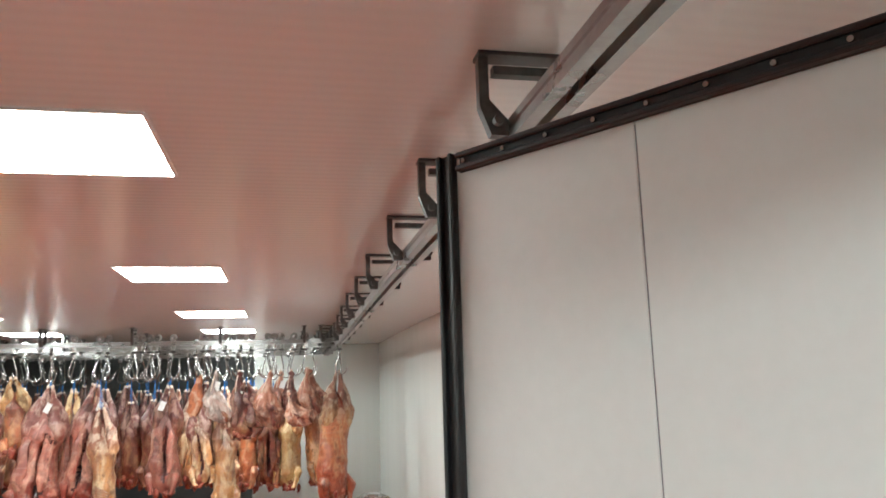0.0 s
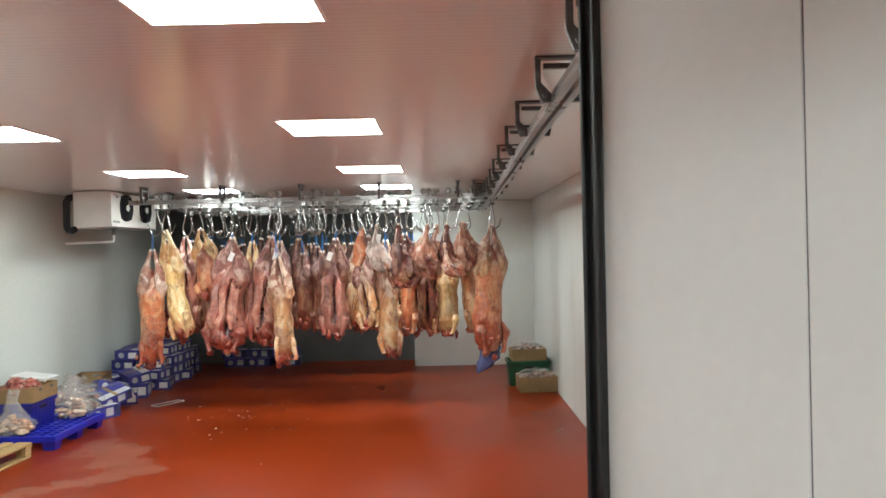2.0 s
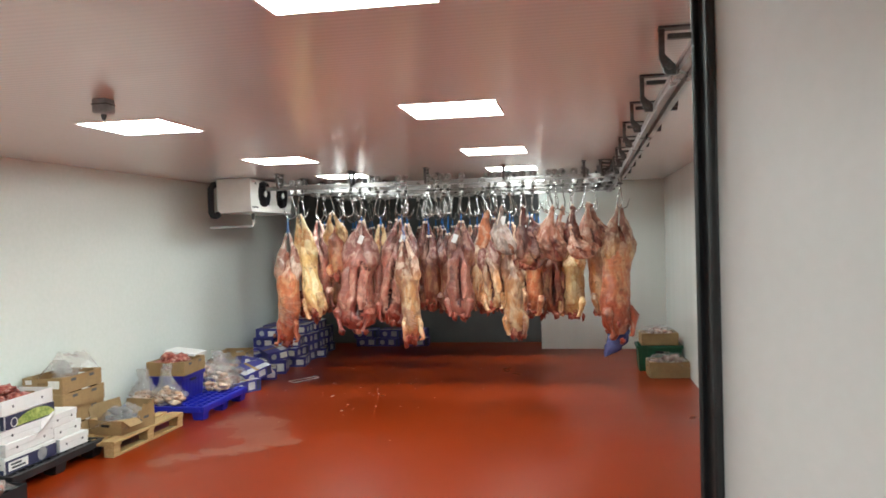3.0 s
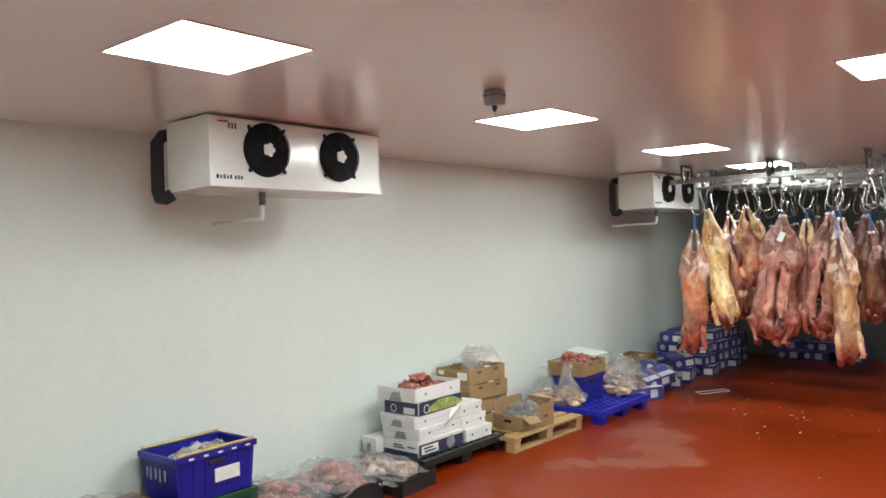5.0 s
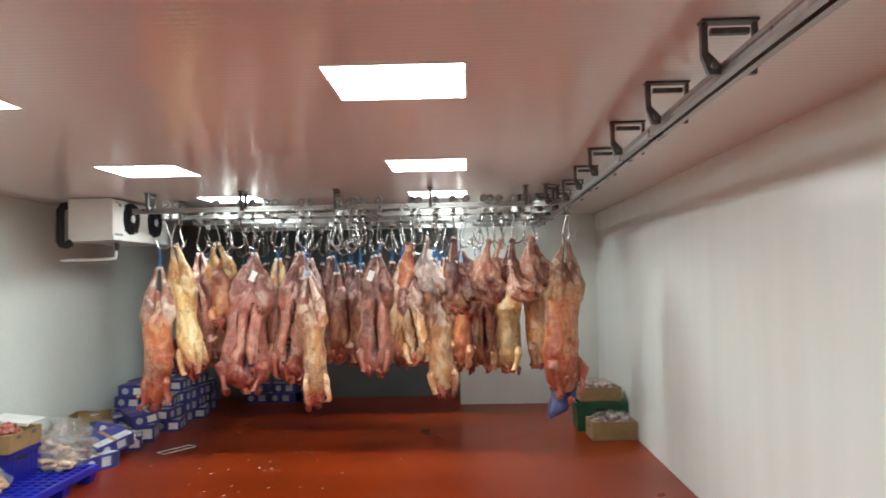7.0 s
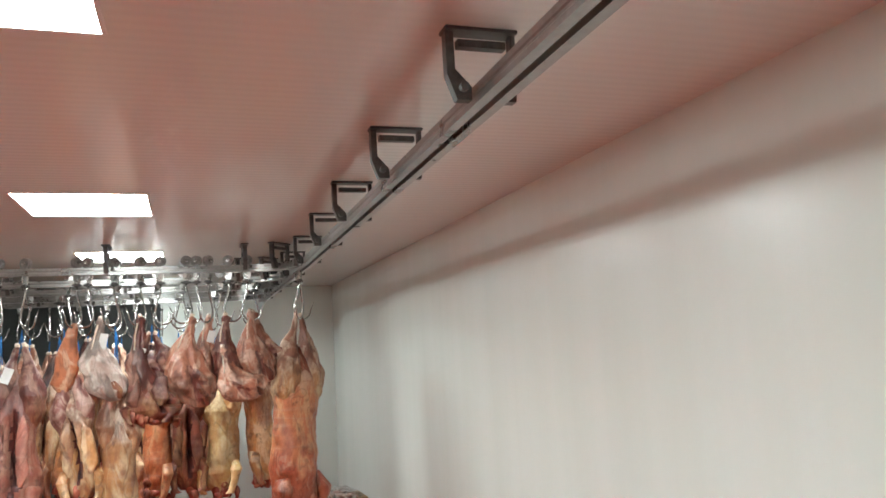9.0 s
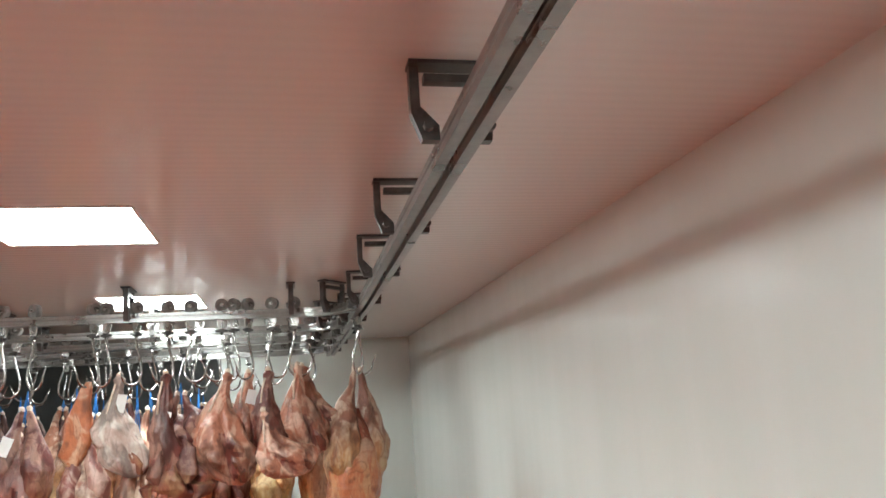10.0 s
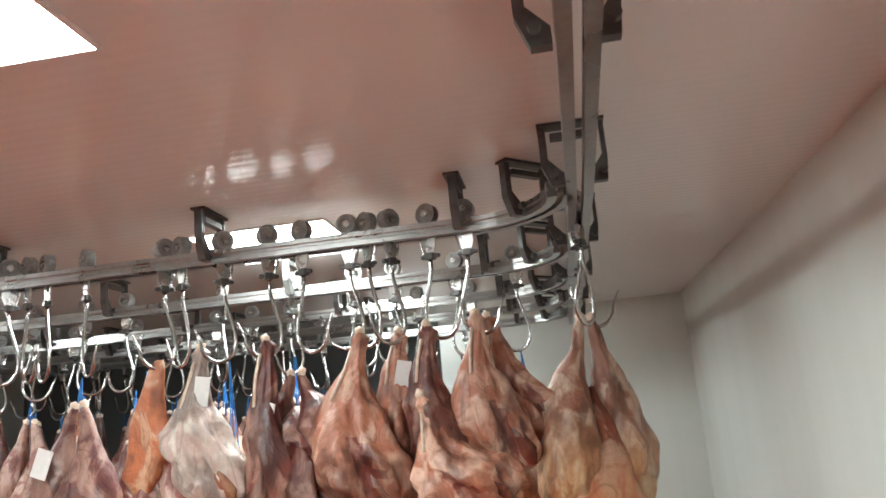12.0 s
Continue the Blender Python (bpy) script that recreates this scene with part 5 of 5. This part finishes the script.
heap("meat_pile", "dark red meat cuts piled in the top carton", "meat", xc - 0.01, yc - 0.04, 0.64, 0.36, 0.5, 0.13, MINCE, 220, 44, None, 0.045)
pp = thing("torn_paper", "torn white paper sheet stuck to the cartons", "paper", pose(-3.81, 5.715, 0.36))
part("sheet", rings(bmesh.new(), [[(0.0, -0.05, 0.0), (0.0, 0.16, 0.1), (0.002, 0.16, 0.1), (0.002, -0.05, 0.0)], [(0.03, -0.02, 0.05), (0.025, 0.17, 0.16), (0.027, 0.17, 0.16), (0.032, -0.02, 0.05)], [(0.0, 0.02, 0.11), (0.005, 0.2, 0.17), (0.007, 0.2, 0.17), (0.002, 0.02, 0.11)]]), PAPER, pp)
for k, z in enumerate((0.151, 0.262, 0.373)):
    white_carton(pose(xc - 0.02 + 0.03 * (k == 0), yc + 0.52 - 0.05 * k, z, 0, 0, 3 * k - 2), 0.36, Wc, 0.108, "plain", "plain white produce carton behind the stack")

white_carton(pose(-4.3, yc - 0.13, 0.151, 0, 0, 0), 0.5, 0.17, 0.13, "plain", "plain white produce carton pushed against the wall")

# wooden pallet with brown trays
wooden_pallet(pose(-3.93, 6.919, 0.0, 0, 0, -1.5))
for k in range(4):
    brown_tray(pose(-4.17 + wobble(k, 0.012), 6.53 + wobble(k + 5, 0.015), 0.1455 + k * 0.1465, 0, 0, wobble(k + 2, 3)), 0.58, 0.39, 0.141, "brown cardboard tray in a stack of four on a wooden pallet", labels=k == 3)
heap("wrapped_goods", "crumpled clear plastic heaped on the cardboard trays", "bag", -4.2, 6.664, 0.69, 0.32, 0.5, 0.18, FILM_LOOSE, 230, 6, FILM_CRISP, 0.05)
brown_tray(pose(-3.75, 6.776, 0.146, 0, 0, -8), 0.46, 0.36, 0.13, "open cardboard box with torn flaps on a wooden pallet", flap=True)
heap("wrapped_goods", "dark wrapped goods in the open cardboard box", "bag", -3.75, 6.776, 0.2, 0.34, 0.44, 0.14, BLACK_PLASTIC, 231, 26, FILM_CRISP, 0.04)

# blue pallet with crate, box of meat and bags of poultry
plastic_pallet(pose(-3.87, 8.225, 0.0), 1.06, 0.92, BLUE_PALLET, "bright blue plastic pallet with a grid deck")
crate(pose(-3.98, 8.204, 0.152, 0, 0, 90), 0.5, 0.4, 0.27, BLUE_PLASTIC, "blue plastic crate standing on a blue pallet")
brown_tray(pose(-3.98, 8.204, 0.43, 0, 0, 3), 0.54, 0.44, 0.15, "brown cardboard box of meat on a blue crate")
heap("meat_pile", "bony red meat cuts heaped in the cardboard box", "meat", -3.98, 8.184, 0.5, 0.38, 0.46, 0.14, MINCE, 240, 20, None, 0.055)
wl = thing("box_lid", "flat white carton lid lying behind the meat", "lid", pose(-4.09, 8.612, 0.585, 0, 6, 0))
part("lid", B(-0.2, 0.2, -0.16, 0.16, 0, 0.03, 0.004), CARD_WHITE, wl)
plastic_bag(-3.85, 7.796, 0.152, 0.34, 0.42, 250, "clear plastic bag of pale poultry pieces on a blue pallet")
plastic_bag(-4.13, 7.817, 0.152, 0.32, 0.36, 255, "clear plastic bag of pale poultry pieces on a blue pallet")
plastic_bag(-3.65, 8.602, 0.152, 0.32, 0.44, 260, "clear plastic bag of pale poultry pieces on a blue pallet")

# loose cartons and packets, tumbled against the wall
blue_carton(pose(-3.69, 9.183, 0.0, 0, 0, -24), 0.44, 0.34, 0.15)
blue_carton(pose(-4.15, 9.214, 0.0, 0, 0, 4), 0.42, 0.36, 0.2)
blue_carton(pose(-3.81, 9.632, 0.0, 0, 0, 12), 0.42, 0.32, 0.16)
blue_carton(pose(-4.17, 9.673, 0.0, 0, 0, -5), 0.42, 0.36, 0.24)
blue_carton(pose(-3.63, 9.469, 0.152, 14, 12, -32), 0.4, 0.3, 0.13)
blue_carton(pose(-3.85, 9.795, 0.2, -9, 16, 38), 0.4, 0.3, 0.13)
blue_carton(pose(-3.73, 10.13, 0.0, 0, 0, 22), 0.4, 0.3, 0.15)
blue_carton(pose(-4.15, 10.14, 0.0, 0, 0, 3), 0.42, 0.34, 0.26)
brown_tray(pose(-4.13, 10.04, 0.262, 0, 0, 9), 0.46, 0.38, 0.13, "open brown cardboard box on top of the cartons")
blue_carton(pose(-4.13, 10.61, 0.0, 0, 0, -8), 0.42, 0.36, 0.28)
blue_carton(pose(-3.75, 10.57, 0.0, 0, 0, 14), 0.42, 0.32, 0.2)
blue_carton(pose(-3.77, 10.55, 0.21, 5, -9, 40), 0.42, 0.3, 0.14)
for i, (x, y, z) in enumerate(((-3.95, 9.02, 0.0), (-4.2, 9, 0.0), (-4.15, 9.163, 0.2), (-3.91, 9.245, 0.155), (-3.75, 9.163, 0.152), (-4.11, 9.449, 0.22), (-3.93, 9.53, 0.18),
                               (-4.17, 9.693, 0.245), (-3.65, 9.693, 0.16), (-3.95, 9.877, 0.2))):
    heap("meat_packet", "brown meat cuts in a clear vacuum packet", "meat", x, y, z, 0.3, 0.4, 0.14, (MEAT_PINK, MEAT_DARK, MEAT_PALE)[i % 3], 310 + 3 * i, 8, (FILM, FILM_LOOSE)[i % 2], 0.06)

# the far stack of printed cartons
bc = None
for k in range(4):
    for j in range(4):
        for i in range(2):
            if k == 3 and (j + i) % 3 == 0:
                continue
            m = pose(-3.71 - 0.36 * i + wobble(k * 9 + j, 0.06), 11.15 + 0.44 * j + wobble(k + j * 5, 0.04), 0.146 * k, 0, 0, wobble(k * 3 + j + i, 14))
            bc = blue_carton(m, 0.41, 0.33, 0.143) if bc is None else copy_thing(bc, m) or bc
for k in range(2):
    for j in range(3):
        copy_thing(bc, pose(-3.1 + 0.43 * j + wobble(k + j, 0.03), 13.2, 0.146 * k, 0, 0, -90 + wobble(k * 2 + j, 7)))

# by the right wall
brown_tray(pose(1.7, 10.42, 0.0, 0, 0, 93), 0.5, 0.38, 0.2, "brown cardboard box of wrapped goods by the wall")
heap("wrapped_goods", "pale meat under clear film in the cardboard box", "bag", 1.7, 10.42, 0.14, 0.46, 0.34, 0.12, MEAT_PALE, 290, 9, FILM, 0.06)
crate(pose(1.64, 10.92, 0.0, 0, 0, 0), 0.58, 0.42, 0.34, GREEN_PLASTIC, "green plastic crate standing behind a cardboard box")
brown_tray(pose(1.64, 10.92, 0.345, 0, 0, 92), 0.48, 0.36, 0.16, "brown cardboard box on a green crate")
heap("wrapped_goods", "pale meat under clear film in the upper box", "bag", 1.64, 10.92, 0.45, 0.42, 0.32, 0.1, MEAT_PALE, 295, 8, FILM, 0.055)

# on the floor
wf = thing("wire_frame", "thin white metal frame lying on the floor", "frame", pose(-3.12, 9.98, 0.006, 0, 0, 58))
part("frame", T([(-0.21, -0.07, 0), (0.21, -0.06, 0), (0.22, 0.06, 0), (-0.2, 0.07, 0), (-0.21, -0.07, 0)], 0.0055, 6), FRAME_WHITE, wf)
crumbs = bmesh.new()
rc = random.Random(77)
for i in range(44):
    x, y = rc.gauss(-2.1, 0.6), rc.gauss(9.1, 0.9)
    s = rc.uniform(0.005, 0.014)
    lump(crumbs, (x, y, s * 0.25), s, s * rc.uniform(0.5, 1.2), s * 0.35, i, 0.6, 1)
tagged(part("floor_scraps", crumbs, BONE, None), "small pale meat scraps scattered on the floor", "scraps", kind="stuff")
